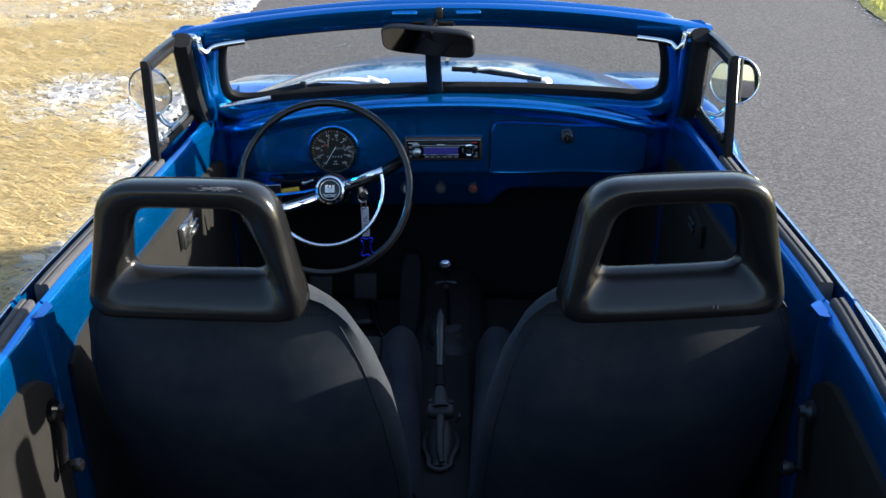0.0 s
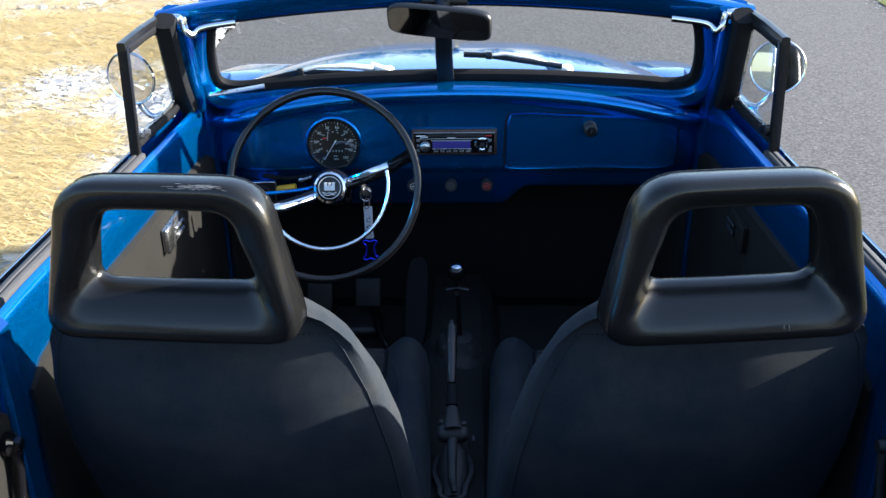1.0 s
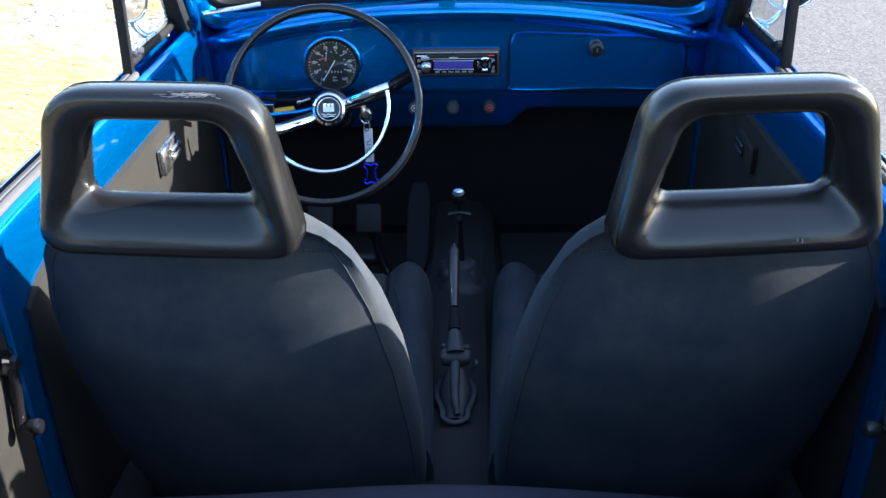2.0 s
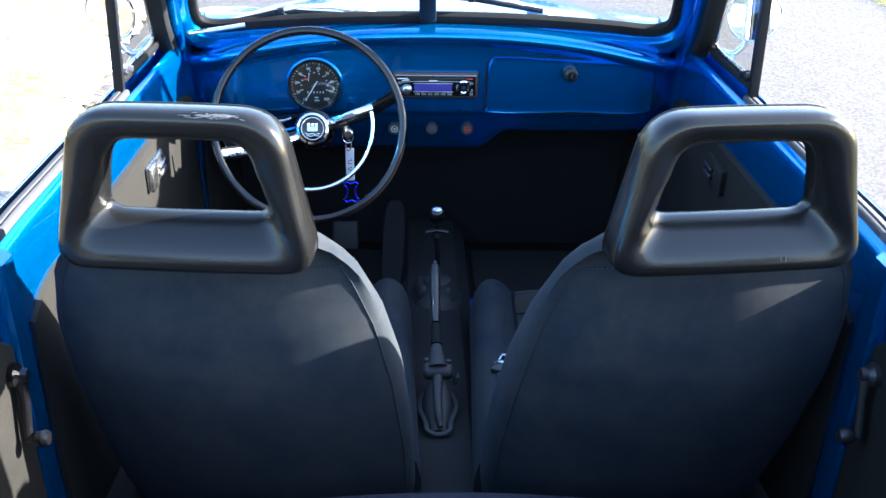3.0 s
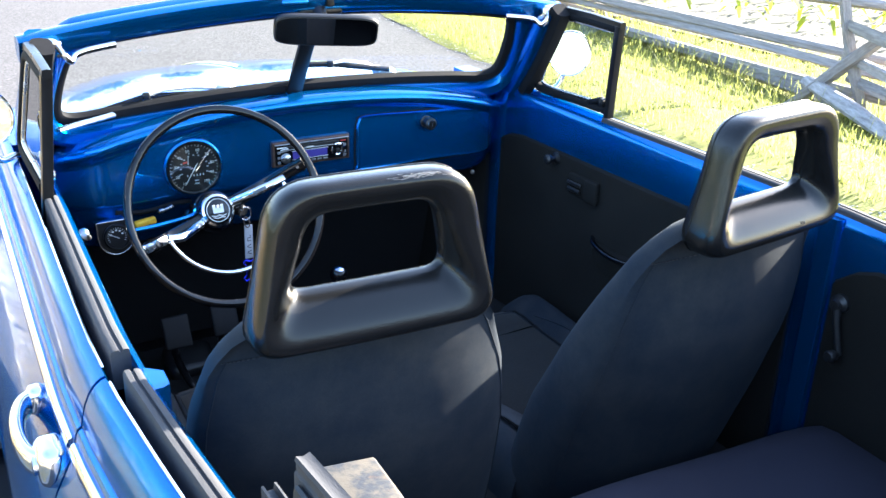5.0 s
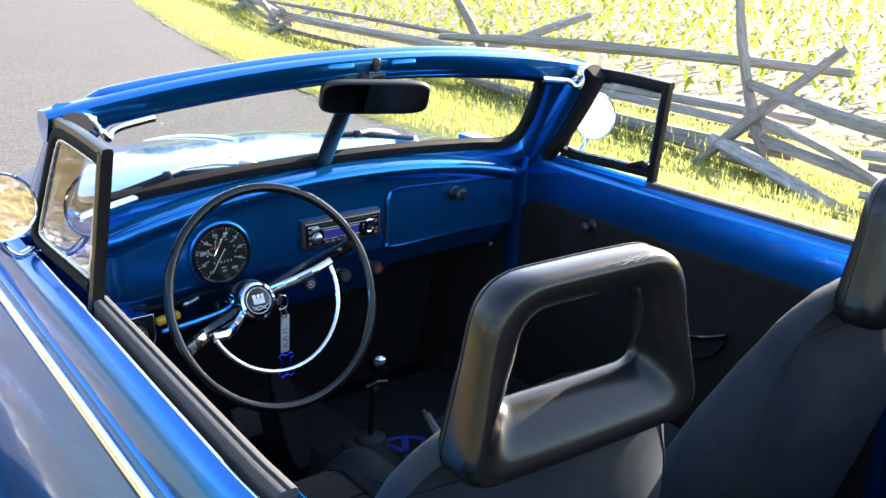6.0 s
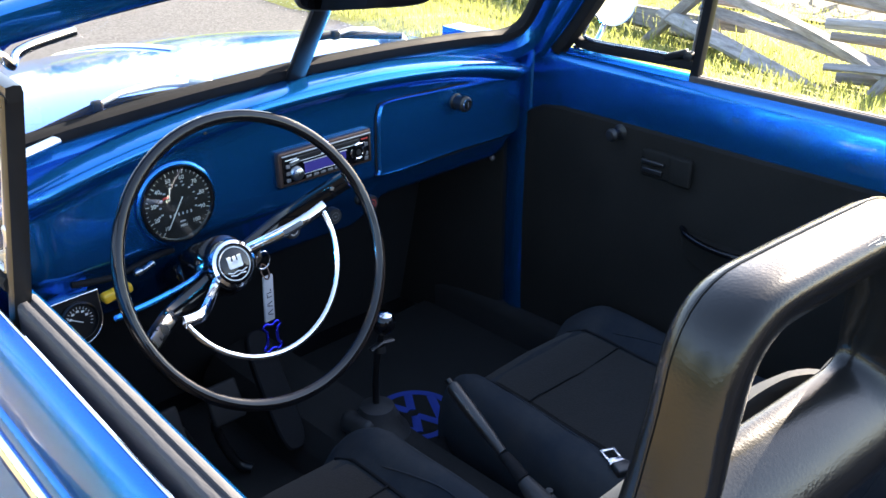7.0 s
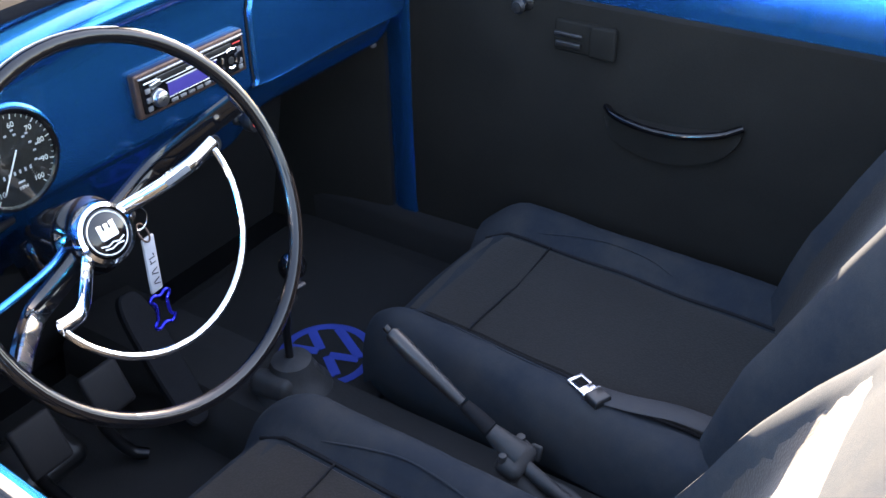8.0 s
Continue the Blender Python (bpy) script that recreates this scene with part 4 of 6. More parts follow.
cpart("key_slit", moved(rbox((0.0022, 0.009, 0.001), 0.0003), lk @ pose(0, 0, 0.0340)), INK, dash)

# speedometer
SP = face_towards((-0.254, -0.003, 0.886), (0, -1, 0.02))
speedo = cpart("speedometer", revolve([(0.0, 0.0015), (0.052, 0.0015), (0.0545, 0.0020), (0.0575, 0.0026), (0.0610, 0.0020), (0.0630, 0.0), (0.0, -0.02)], 48, SP), PAINT, dash, "round speedometer in a blue bezel")
def spart(name, vf, mat_, label=""):
    return cpart(name, moved(vf, SP @ Matrix.Diagonal((1.08, 1.08, 1, 1))), mat_, dash, label)
spart("dial", revolve([(0, 0.0015), (0.0488, 0.0015), (0.0490, 0.0032), (0, 0.0034)], 48), DIAL, "black dial with white figures")
spart("dial_ring", revolve([(0.0475, 0.0036), (0.0490, 0.0050), (0.0515, 0.0062), (0.0535, 0.0058), (0.0540, 0.0040), (0.0478, 0.0036)], 48), GLOSS_BLACK)
for k in range(10):
    a = radians(235 - 31.8 * k)
    lettering("dial_figure", str(10 * (k + 1)), 0.0086, SP @ pose(0.0395 * math.cos(a), 0.0395 * math.sin(a), 0.0040), WHITE_INK, dash)
ticks = []
for k in range(37):
    a = radians(235 - 31.8 * k / 4)
    r0, w_ = (0.0425, 0.0010) if k % 4 == 0 else (0.0445, 0.0005)
    ticks.append(moved(rbox((0.0475 - r0, w_, 0.0003), 0.0001, seg=1), pose(0.5 * (0.0475 + r0) * math.cos(a), 0.5 * (0.0475 + r0) * math.sin(a), 0.0038, 0, 0, math.degrees(a))))
spart("dial_ticks", join(*ticks), WHITE_INK, "white scale marks")
a = radians(238)
spart("needle", moved(rbox((0.047, 0.0016, 0.0006), 0.0002), pose(0.012 * math.cos(a), 0.012 * math.sin(a), 0.0062, 0, 0, 238)), WHITE_INK, "white needle")
small = [rbox((0.008, 0.0022, 0.0003), 0.0001, pose(0.003, -0.025, 0.0039), 1)]
small += [rbox((0.0022, 0.0042, 0.0003), 0.0001, pose(-0.014 + 0.0062 * i, -0.014, 0.0039), 1) for i in range(6)]
for k, (r_, n2) in enumerate(((0.0265, 11), (0.031, 8))):
    for i in range(n2):
        a = radians(200 - 220 * i / (n2 - 1))
        small.append(rbox((0.0034, 0.0022, 0.0003), 0.0001, pose(r_ * math.cos(a), r_ * math.sin(a), 0.0039), 1))
spart("dial_small_marks", join(*small), STRAP, "small grey marks")
sg = spart("dial_glass", revolve([(0.0, 0.0070), (0.030, 0.0069), (0.0505, 0.0066)], 48), GLASS, "clear dial glass")
sg.visible_shadow = False
lettering("dial_unit", "MPH", 0.0055, SP @ pose(0.004, -0.034, 0.0042), WHITE_INK, dash)
spart("red_mark", join(rbox((0.009, 0.003, 0.0003), 0.0001, pose(-0.017, 0.013, 0.0041, 0, 0, 8), 1)), RED_INK)
spart("gauge_needle", rbox((0.0010, 0.017, 0.0004), 0.0001, pose(-0.011, 0.017, 0.0043, 0, 0, -6), 1), WHITE_INK)

# radio
RD = face_towards((0.012, -0.001, 0.890), (0, -1, 0))
radio = cpart("radio", moved(rbox((0.186, 0.058, 0.016), 0.003), RD @ pose(0, 0, 0.001)), COPPER, dash, "copper-edged car radio frame")
def rpart(name, vf, mat_, label=""):
    return cpart(name, moved(vf, RD), mat_, dash, label)
rpart("radio_face", join(rbox((0.174, 0.047, 0.012), 0.003, pose(0, 0, 0.006))), GLOSS_BLACK, "black radio faceplate")
rpart("disc_slot", rbox((0.130, 0.0065, 0.002), 0.0008, pose(0, 0.0155, 0.0125)), PLASTIC, "disc slot")
rpart("radio_trim", join(rbox((0.150, 0.0014, 0.0016), 0.0005, pose(0, 0.0098, 0.0125)), rbox((0.178, 0.0016, 0.003), 0.0006, pose(0, 0.0232, 0.0115))), STEEL, "bright strip")
rpart("radio_display", rbox((0.083, 0.0165, 0.0016), 0.0006, pose(-0.006, -0.004, 0.0126)), DISPLAY, "lit violet-blue display")
rpart("display_frame", join(rbox((0.087, 0.0015, 0.002), 0.0005, pose(-0.006, 0.0055, 0.0127)), rbox((0.087, 0.0015, 0.002), 0.0005, pose(-0.006, -0.0135, 0.0127))), STEEL)
rpart("radio_knob", revolve([(0, 0.011), (0.0110, 0.011), (0.0115, 0.015), (0.0100, 0.0165), (0.0095, 0.021), (0.007, 0.0225), (0, 0.0227)], 24, pose(-0.064, -0.008, 0)), STEEL, "rotary knob")
rpart("eject_key", rbox((0.018, 0.0075, 0.004), 0.0018, pose(-0.066, 0.0105, 0.0125, 0, 0, 8)), STEEL, "bright eject key")
rpart("pad_disc", revolve([(0, 0.0118), (0.0165, 0.0118), (0.0162, 0.0134), (0, 0.0138)], 28, pose(0.061, -0.004, 0)), GLOSS_BLACK, "round black key pad")
for a0 in (0, 90, 180, 270):
    arc = [(radians(a0 - 30 + 12 * q), 0.0128) for q in range(6)]
    rpart("pad_key", tube([Vector((0.061 + r_ * math.cos(t), -0.004 + r_ * math.sin(t), 0.0140)) for t, r_ in arc], circle(8, 0.0040, 0.0014)), CHROME, "bright pad key")
rpart("pad_centre", revolve([(0, 0.0136), (0.0050, 0.0136), (0.0046, 0.0150), (0, 0.0152)], 18, pose(0.061, -0.004, 0)), PLASTIC)
for i in range(6):
    rpart("radio_button", rbox((0.0105, 0.0042, 0.003), 0.0009, pose(-0.0405 + 0.0142 * i, -0.0190, 0.0125)), GREY_PLASTIC, "small preset button")
for x, y in ((-0.079, 0.006), (-0.079, -0.006), (-0.079, -0.017), (0.078, 0.006), (0.078, -0.010), (0.078, -0.018)):
    rpart("radio_button", rbox((0.0075, 0.0062, 0.003), 0.0009, pose(x, y, 0.0125)), GREY_PLASTIC)
for x, y, w_, c_ in ((-0.073, 0.0165, 0.022, WHITE_INK), (-0.006, 0.0122, 0.018, WHITE_INK), (0.074, 0.0165, 0.014, RED_INK)):
    rpart("radio_print", rbox((w_, 0.0022, 0.0005), 0.0001, pose(x, y, 0.0136), 1), c_)

# three pull knobs under the panel
for x, ink in ((-0.079, WHITE_INK), (0.004, GREY_PLASTIC), (0.083, RED_INK)):
    m = face_towards((x, 0.003, 0.794), (0, -1, 0.08))
    cpart("pull_knob", revolve([(0, 0), (0.010, 0), (0.009, 0.006), (0.006, 0.008), (0.006, 0.018), (0.0125, 0.020), (0.0140, 0.024), (0.0140, 0.034), (0.0125, 0.037), (0, 0.0375)], 24, m), PLASTIC, dash, "black pull knob with a symbol")
    cpart("knob_symbol", join(*[rbox((0.0042, 0.0012, 0.0003), 0.0001, m @ pose(0.0065 * math.cos(radians(t)), 0.0065 * math.sin(radians(t)), 0.0378, 0, 0, t + 90), 1) for t in range(0, 360, 45)], rbox((0.005, 0.0022, 0.0003), 0.0001, m @ pose(0, 0, 0.0378), 1)), ink, dash)
cpart("dash_screw", join(*[revolve([(0, 0), (0.006, 0), (0.005, 0.004), (0, 0.005)], 12, face_towards((x, 0.085, z), (-0.5, -1, 0))) for x, z in ((0.502, 0.742), )]), STEEL, dash, "small steel screw")
cpart("dash_tell_tale", revolve([(0, 0), (0.004, 0), (0.003, 0.004), (0, 0.005)], 12, face_towards((-0.206, -0.016, 0.985), (0, -1, 0.2))), PLASTIC, dash)
cpart("defrost_trim", tube([(-0.515, -0.02, 1.003), (-0.48, 0.0, 1.003), (-0.43, 0.012, 1.008), (-0.40, 0.018, 1.012)], circle(8, 0.010, 0.004, 3)), STEEL, dash, "loose bright trim strip")

# left side of the dash: extra gauge on a bracket, wire, column switch
gb = face_towards((-0.427, -0.008, 0.764), (0.05, -1, 0.15))
dee = [(-0.036, 0.031), (0.036, 0.031)] + [(0.036 * math.cos(radians(t)), -0.002 + 0.036 * math.sin(radians(t))) for t in range(0, -181, -12)]
gauge = cpart("oil_gauge", moved(loft([[Vector((x * k_, y_ * k_, z)) for x, y_ in dee] for z, k_ in ((-0.008, 1.0), (-0.001, 1.0), (0.0, 0.97))]), gb), TRIM_BLACK, label="small round gauge in a chrome-edged bracket")
cpart("gauge_bracket", moved(join(rbox((0.074, 0.003, 0.034), 0.001, pose(0, 0.0325, -0.014)), tube([Vector((x, y_, 0.0005)) for x, y_ in dee[1:]] + [Vector((-0.036, 0.030, 0.0005))], 0.0013)), gb), CHROME, gauge, "chrome bracket")
cpart("gauge_bezel", revolve([(0.0, 0.0), (0.026, 0.0), (0.0275, 0.008), (0.025, 0.011), (0.0235, 0.006), (0, 0.0055)], 32, gb), TRIM_BLACK, gauge)
cpart("gauge_marks", moved(join(*[rbox((0.0035, 0.0007, 0.0004), 0.0001, pose(0.018 * math.cos(radians(t)), 0.018 * math.sin(radians(t)), 0.006, 0, 0, t), 1) for t in range(-30, 211, 15)], *[rbox((0.0042, 0.0030, 0.0004), 0.0001, pose(0.0125 * math.cos(radians(t)), 0.0125 * math.sin(radians(t)) + 0.001, 0.006), 1) for t in range(20, 161, 35)], rbox((0.024, 0.0012, 0.0005), 0.0001, pose(-0.006, 0.002, 0.0068, 0, 0, 150), 1)), gb), WHITE_INK, gauge)
cpart("yellow_connector", rbox((0.045, 0.016, 0.014), 0.004, pose(-0.366, -0.008, 0.784, 0, -8, 0)), YELLOW, dash, "yellow plug under the dash")
cpart("under_dash_loom", tube(spline([(-0.42, 0.010, 0.808), (-0.36, 0.004, 0.803), (-0.30, 0.006, 0.811), (-0.26, 0.02, 0.806)], 5), 0.005), RUBBER, dash)
cpart("light_switch", join(rbox((0.020, 0.010, 0.006), 0.002, pose(-0.316, -0.012, 0.810, 0, -20, 0)), rbox((0.014, 0.012, 0.009), 0.003, pose(-0.331, -0.010, 0.805, 0, -10, 0))), STEEL, dash)

# ---- steering ----
WC = Vector((-0.2487, -0.2047, 0.8658))
WM = face_towards(WC, (0.0, -0.9088, 0.4172))      # x right, y up the wheel, z towards the seat
steering = cpart("steering_wheel", moved(revolve([(0.1905 + 0.0085 * math.cos(radians(t)), 0.0075 * math.sin(radians(t))) for t in range(0, 360, 30)], 72), WM), GLOSS_BLACK, label="thin two-spoke black steering wheel rim")
HZ = -0.096     # depth of the hub behind the rim
def wpart(name, vf, mat_, label=""):
    return cpart(name, moved(vf, WM), mat_, steering, label)
wpart("hub", revolve([(0, HZ - 0.03), (0.040, HZ - 0.03), (0.043, HZ - 0.01), (0.034, HZ), (0.033, HZ + 0.012), (0.0, HZ + 0.012)], 36), GLOSS_BLACK)
wpart("horn_button_ring", revolve([(0.026, HZ + 0.004), (0.034, HZ + 0.006), (0.036, HZ + 0.013), (0.033, HZ + 0.020), (0.0285, HZ + 0.022), (0.0265, HZ + 0.017)], 40), CHROME, "chrome horn button ring")
wpart("horn_button", revolve([(0, HZ + 0.015), (0.0275, HZ + 0.015), (0.026, HZ + 0.020), (0.015, HZ + 0.0225), (0, HZ + 0.0232)], 36), GLOSS_BLACK, "black horn button with a white crest")
cz = HZ + 0.0238
wpart("crest", join(rbox((0.020, 0.010, 0.0006), 0.0002, pose(0, -0.001, cz - 0.0006), 1), rbox((0.006, 0.016, 0.0006), 0.0002, pose(-0.008, 0.003, cz - 0.001), 1), rbox((0.006, 0.016, 0.0006), 0.0002, pose(0.008, 0.003, cz - 0.001), 1), rbox((0.005, 0.011, 0.0006), 0.0002, pose(0, 0.005, cz - 0.0006), 1),
                     tube([(-0.015, -0.010, cz - 0.002), (-0.007, -0.0125, cz - 0.001), (0, -0.0105, cz - 0.0006), (0.007, -0.0125, cz - 0.001), (0.015, -0.010, cz - 0.002)], 0.0009),
                     tube([(-0.012, -0.0145, cz - 0.002), (-0.004, -0.0165, cz - 0.0012), (0.004, -0.0145, cz - 0.001), (0.012, -0.0155, cz - 0.002)], 0.0009)), WHITE_INK, "white crest shapes")
wpart("crest_circle", revolve([(0.0225, cz - 0.0030), (0.0232, cz - 0.0024), (0.0240, cz - 0.0030)], 36), WHITE_INK)
def spoke(a0, a1, r1, bend):
    """A flat spoke from the hub out to the rim."""
    out = []
    for i in range(9):
        t = i / 8
        r_ = 0.030 + (r1 - 0.030) * t
        a = radians(a0 + (a1 - a0) * t)
        out.append(Vector((r_ * math.cos(a), r_ * math.sin(a), HZ - 0.004 + 0.088 * max(0, (t - bend) / (1 - bend)) ** 1.3)))
    return out
for side, a0, a1 in ((1, 17, 20), (-1, 203, 198)):
    p = spoke(a0, a1, 0.187, 0.45)
    wpart("spoke", tube(p, circle(10, 0.0135, 0.006, 3), up=(0, 0, 1)), GLOSS_BLACK, "black spoke")
    q = [v_ + Vector((0, 0, 0.008)) for v_ in p]
    if side < 0:
        wpart("spoke_trim", tube(q[4:9], circle(10, 0.0085, 0.003, 3), up=(0, 0, 1)), STEEL, "bright spoke trim")
def on_ring(deg, r_=0.129, z_=HZ + 0.0805):
    return Vector((r_ * math.cos(radians(deg)), r_ * math.sin(radians(deg)), z_))
wpart("horn_ring", tube([on_ring(t) for t in range(200, 380, 6)], circle(10, 0.0042, 0.0034)), CHROME, "chrome half horn ring")
flat = [(0.0080 * c_, 0.0035 * s_) for c_, s_ in circle(10, 1)]
wpart("horn_ring_arm", join(tube(spline([(0.028, 0.012, HZ + 0.012), (0.060, 0.019, HZ + 0.048), (0.094, 0.028, HZ + 0.074), (0.129, 0.039, HZ + 0.0815)], 4), flat, up=(0, 0, 1)),
                            tube(spline([(-0.026, -0.014, HZ + 0.010), (-0.040, -0.022, HZ + 0.022), (-0.087, -0.042, HZ + 0.070), (-0.106, -0.045, HZ + 0.078), (-0.122, -0.044, HZ + 0.0815)], 4), flat, up=(0, 0, 1))), CHROME, "chrome horn ring arm")
wpart("arm_grip", rbox((0.030, 0.007, 0.002), 0.0008, pose(0.078, 0.0235, HZ + 0.0670, 0, -38, 16)), GREY_PLASTIC, "ribbed inlay")
wpart("steering_column", revolve([(0.028, HZ - 0.42), (0.028, HZ - 0.12), (0.036, HZ - 0.10), (0.042, HZ - 0.06), (0.042, HZ - 0.02), (0.0, HZ - 0.02)], 28), GLOSS_BLACK, "black column shroud")
wpart("column_switch", join(rbox((0.05, 0.055, 0.06), 0.014, pose(-0.022, -0.008, HZ - 0.085))), GLOSS_BLACK)
def lever(name, pts, r_, mat_, label):
    cpart(name, tube(spline(pts, 5), r_), mat_, steering, label)
lever("indicator_stalk", [(-0.270, -0.100, 0.827), (-0.31, -0.121, 0.824), (-0.37, -0.137, 0.823), (-0.425, -0.147, 0.824), (-0.432, -0.148, 0.824)], 0.0042, PAINT, "blue indicator stalk")
cpart("ignition_lock", revolve([(0, 0), (0.012, 0), (0.012, 0.022), (0.009, 0.025), (0, 0.025)], 20, face_towards((-0.184, -0.058, 0.800), (0.25, -1, 0.1))), PLASTIC, steering, "dark ignition lock")

keys = thing("key_ring", "car key with grey webbing tag and blue clip", "keys", at=(-0.176, -0.10, 0.83))
def kpart(name, vf, mat_, label=""):
    o = part(name, vf, mat_, None, label)
    o.parent, o.matrix_parent_inverse = keys, Matrix.Translation(-Vector(keys.location) + Vector((-0.001, 0.018, -0.011)))
    return o
kpart("key", join(rbox((0.004, 0.02, 0.020), 0.0015, pose(-0.182, -0.107, 0.829, 0, 0, -14)), rbox((0.003, 0.02, 0.008), 0.001, pose(-0.185, -0.095, 0.829, 0, 0, -14))), STEEL, "steel key")
kpart("split_ring", tube([Vector((-0.177 + 0.012 * math.cos(t), -0.113, 0.812 + 0.014 * math.sin(t))) for t in [i * math.pi / 10 for i in range(20)]], 0.0012, True, up=(0, 1, 0)), CHROME, "split ring")
kpart("small_ring", tube([Vector((-0.176 + 0.006 * math.cos(t), -0.114 + 0.006 * math.sin(t), 0.793 + 0.010 * math.sin(t))) for t in [i * math.pi / 8 for i in range(16)]], 0.0012, True, up=(0, 1, 0)), COPPER)
kpart("webbing_tag", rbox((0.0185, 0.004, 0.078), 0.0018, pose(-0.174, -0.114, 0.748, 3, 0, 4)), STRAP, "grey webbing tag with dark handwriting")
kpart("tag_marks", join(*[rbox((w_, 0.0004, 0.0016), 0.0001, pose(-0.174 + dx, -0.1166, 0.748 + dz, 3, r_, 4), 1) for w_, dx, dz, r_ in ((0.010, 0, -0.026, 20), (0.010, 0, -0.021, -20), (0.010, 0, -0.012, 20), (0.010, 0, -0.007, -20), (0.009, 0, 0.003, 0), (0.004, -0.003, 0.006, 80), (0.009, 0, 0.010, 0), (0.004, 0.003, 0.014, 80), (0.009, 0, 0.019, 10), (0.006, 0, 0.024, -70))]), INK)
clip = spline([(-0.183, -0.114, 0.706), (-0.188, -0.114, 0.700), (-0.182, -0.114, 0.692), (-0.183, -0.114, 0.672), (-0.189, -0.114, 0.664), (-0.183, -0.114, 0.658), (-0.173, -0.114, 0.662), (-0.163, -0.114, 0.658), (-0.157, -0.114, 0.664), (-0.163, -0.114, 0.672), (-0.164, -0.114, 0.692), (-0.158, -0.114, 0.700), (-0.164, -0.114, 0.706), (-0.173, -0.114, 0.702)], 4, True)
kpart("clip", tube(clip, 0.0023, True, up=(0, 1, 0)), BLUE_METAL, "blue bone-shaped metal clip")

# ---- floor, tunnel, controls ----
cpart("floor_carpet", rbox((1.20, 0.95, 0.03), 0.01, pose(CX, -0.15, 0.295)), CARPET, label="black front floor carpet")
cpart("rear_carpet", rbox((1.20, 1.2, 0.03), 0.01, pose(CX, -1.22, 0.295)), CARPET, label="black rear floor carpet")
cpart("bulkhead", rbox((1.12, 0.05, 0.70), 0.02, pose(CX, 0.36, 0.60, 12, 0, 0)), CARPET, label="black lined bulkhead")
for sx in (-1, 1):
    cpart("inner_sill", rbox((0.12, 1.55, 0.13), 0.02, pose(CX + sx * 0.575, -0.36, 0.318)), CARPET, label="black carpeted door sill")
tun = [[(CX + x, y, z) for x, z in ((-0.10, 0.29), (-0.088, 0.36), (-0.06, 0.395), (0, 0.405), (0.06, 0.395), (0.088, 0.36), (0.10, 0.29))] for y in (-1.1, -0.6, -0.2, 0.1, 0.33)]
cpart("tunnel", loft(tun), CARPET, label="carpeted centre tunnel")
mat_ = tagged(part("floor_mat", rbox((0.36, 0.46, 0.012), 0.005, pose(0.30, 0.06, 0.317)), CARPET, None), "black floor mat with a blue round emblem on the passenger floor", "floor mat")
lc = (0.172, -0.030, 0.3245)
R0 = 0.076
bars = [((-0.027, 0.064), (-0.003, 0.016)), ((0.027, 0.064), (0.003, 0.016)), ((-0.062, 0.034), (-0.030, -0.052)), ((-0.026, -0.052), (-0.002, -0.006)), ((0.026, -0.052), (0.002, -0.006)), ((0.062, 0.034), (0.030, -0.052))]
em = [tube([Vector((R0 * math.cos(t), R0 * math.sin(t), 0)) for t in [2 * math.pi * i / 40 for i in range(40)]], circle(6, 0.0075, 0.0012), True)]
em += [tube([Vector((*p, 0)), Vector((*q, 0))], circle(6, 0.0085, 0.0012)) for p, q in bars]
for i, e_ in enumerate(em):
    cpart("emblem_bar" if i else "emblem_ring", moved(e_, pose(*lc, 0, 0, -8)), BLUE_INK, mat_, "blue printed emblem shape")

shift = cpart("gear_lever", tube(spline([(0.022, -0.098, 0.44), (0.020, -0.101, 0.51), (0.017, -0.118, 0.585), (0.016, -0.130, 0.618)], 5), 0.006), TRIM_BLACK, label="slim gear lever")
cpart("gear_knob", revolve([(0, -0.020), (0.010, -0.020), (0.015, -0.014), (0.0195, -0.004), (0.0195, 0.006), (0.015, 0.015), (0.007, 0.019), (0, 0.0195)], 28, pose(0.016, -0.133, 0.634, 12, 0, 0)), GLOSS_BLACK, shift, "round black gear knob")
cpart("knob_cap", revolve([(0, 0.0188), (0.011, 0.0172), (0.0115, 0.0182), (0.006, 0.0212), (0, 0.0220)], 24, pose(0.016, -0.133, 0.634, 12, 0, 0)), CHROME, shift, "bright knob insert")
cpart("reverse_lockout", join(tube([(-0.008, -0.124, 0.588), (0.017, -0.124, 0.593), (0.042, -0.124, 0.588)], circle(8, 0.006, 0.003)), revolve([(0.0, 0), (0.010, 0), (0.008, 0.012), (0, 0.013)], 12, pose(0.017, -0.121, 0.574))), PLASTIC, shift)
cpart("gear_boot", join(revolve([(0.060, 0.0), (0.056, 0.012), (0.046, 0.020), (0.036, 0.040), (0.030, 0.060), (0.018, 0.065), (0, 0.066)], 24, pose(0.022, -0.100, 0.392)), rbox((0.034, 0.07, 0.04), 0.014, pose(-0.012, -0.09, 0.422, 0, 20, 10)), rbox((0.026, 0.05, 0.05), 0.012, pose(0.050, -0.108, 0.420, 0, -24, -20))), OLD_RUBBER, shift, "black rubber boot")
brake = cpart("handbrake", tube([(0.008, -0.300, 0.597), (0.008, -0.304, 0.5945), (0.008, -0.34, 0.571), (0.009, -0.38, 0.545), (0.009, -0.408, 0.527)], [0.0085, 0.0112, 0.0112, 0.0095, 0.0078]), PLASTIC, label="black handbrake lever, pulled up")
cpart("brake_button", revolve([(0, 0), (0.005, 0), (0.005, 0.008), (0, 0.009)], 12, face_towards((0.008, -0.299, 0.598), (0, 0.84, 0.54))), TRIM_BLACK, brake)
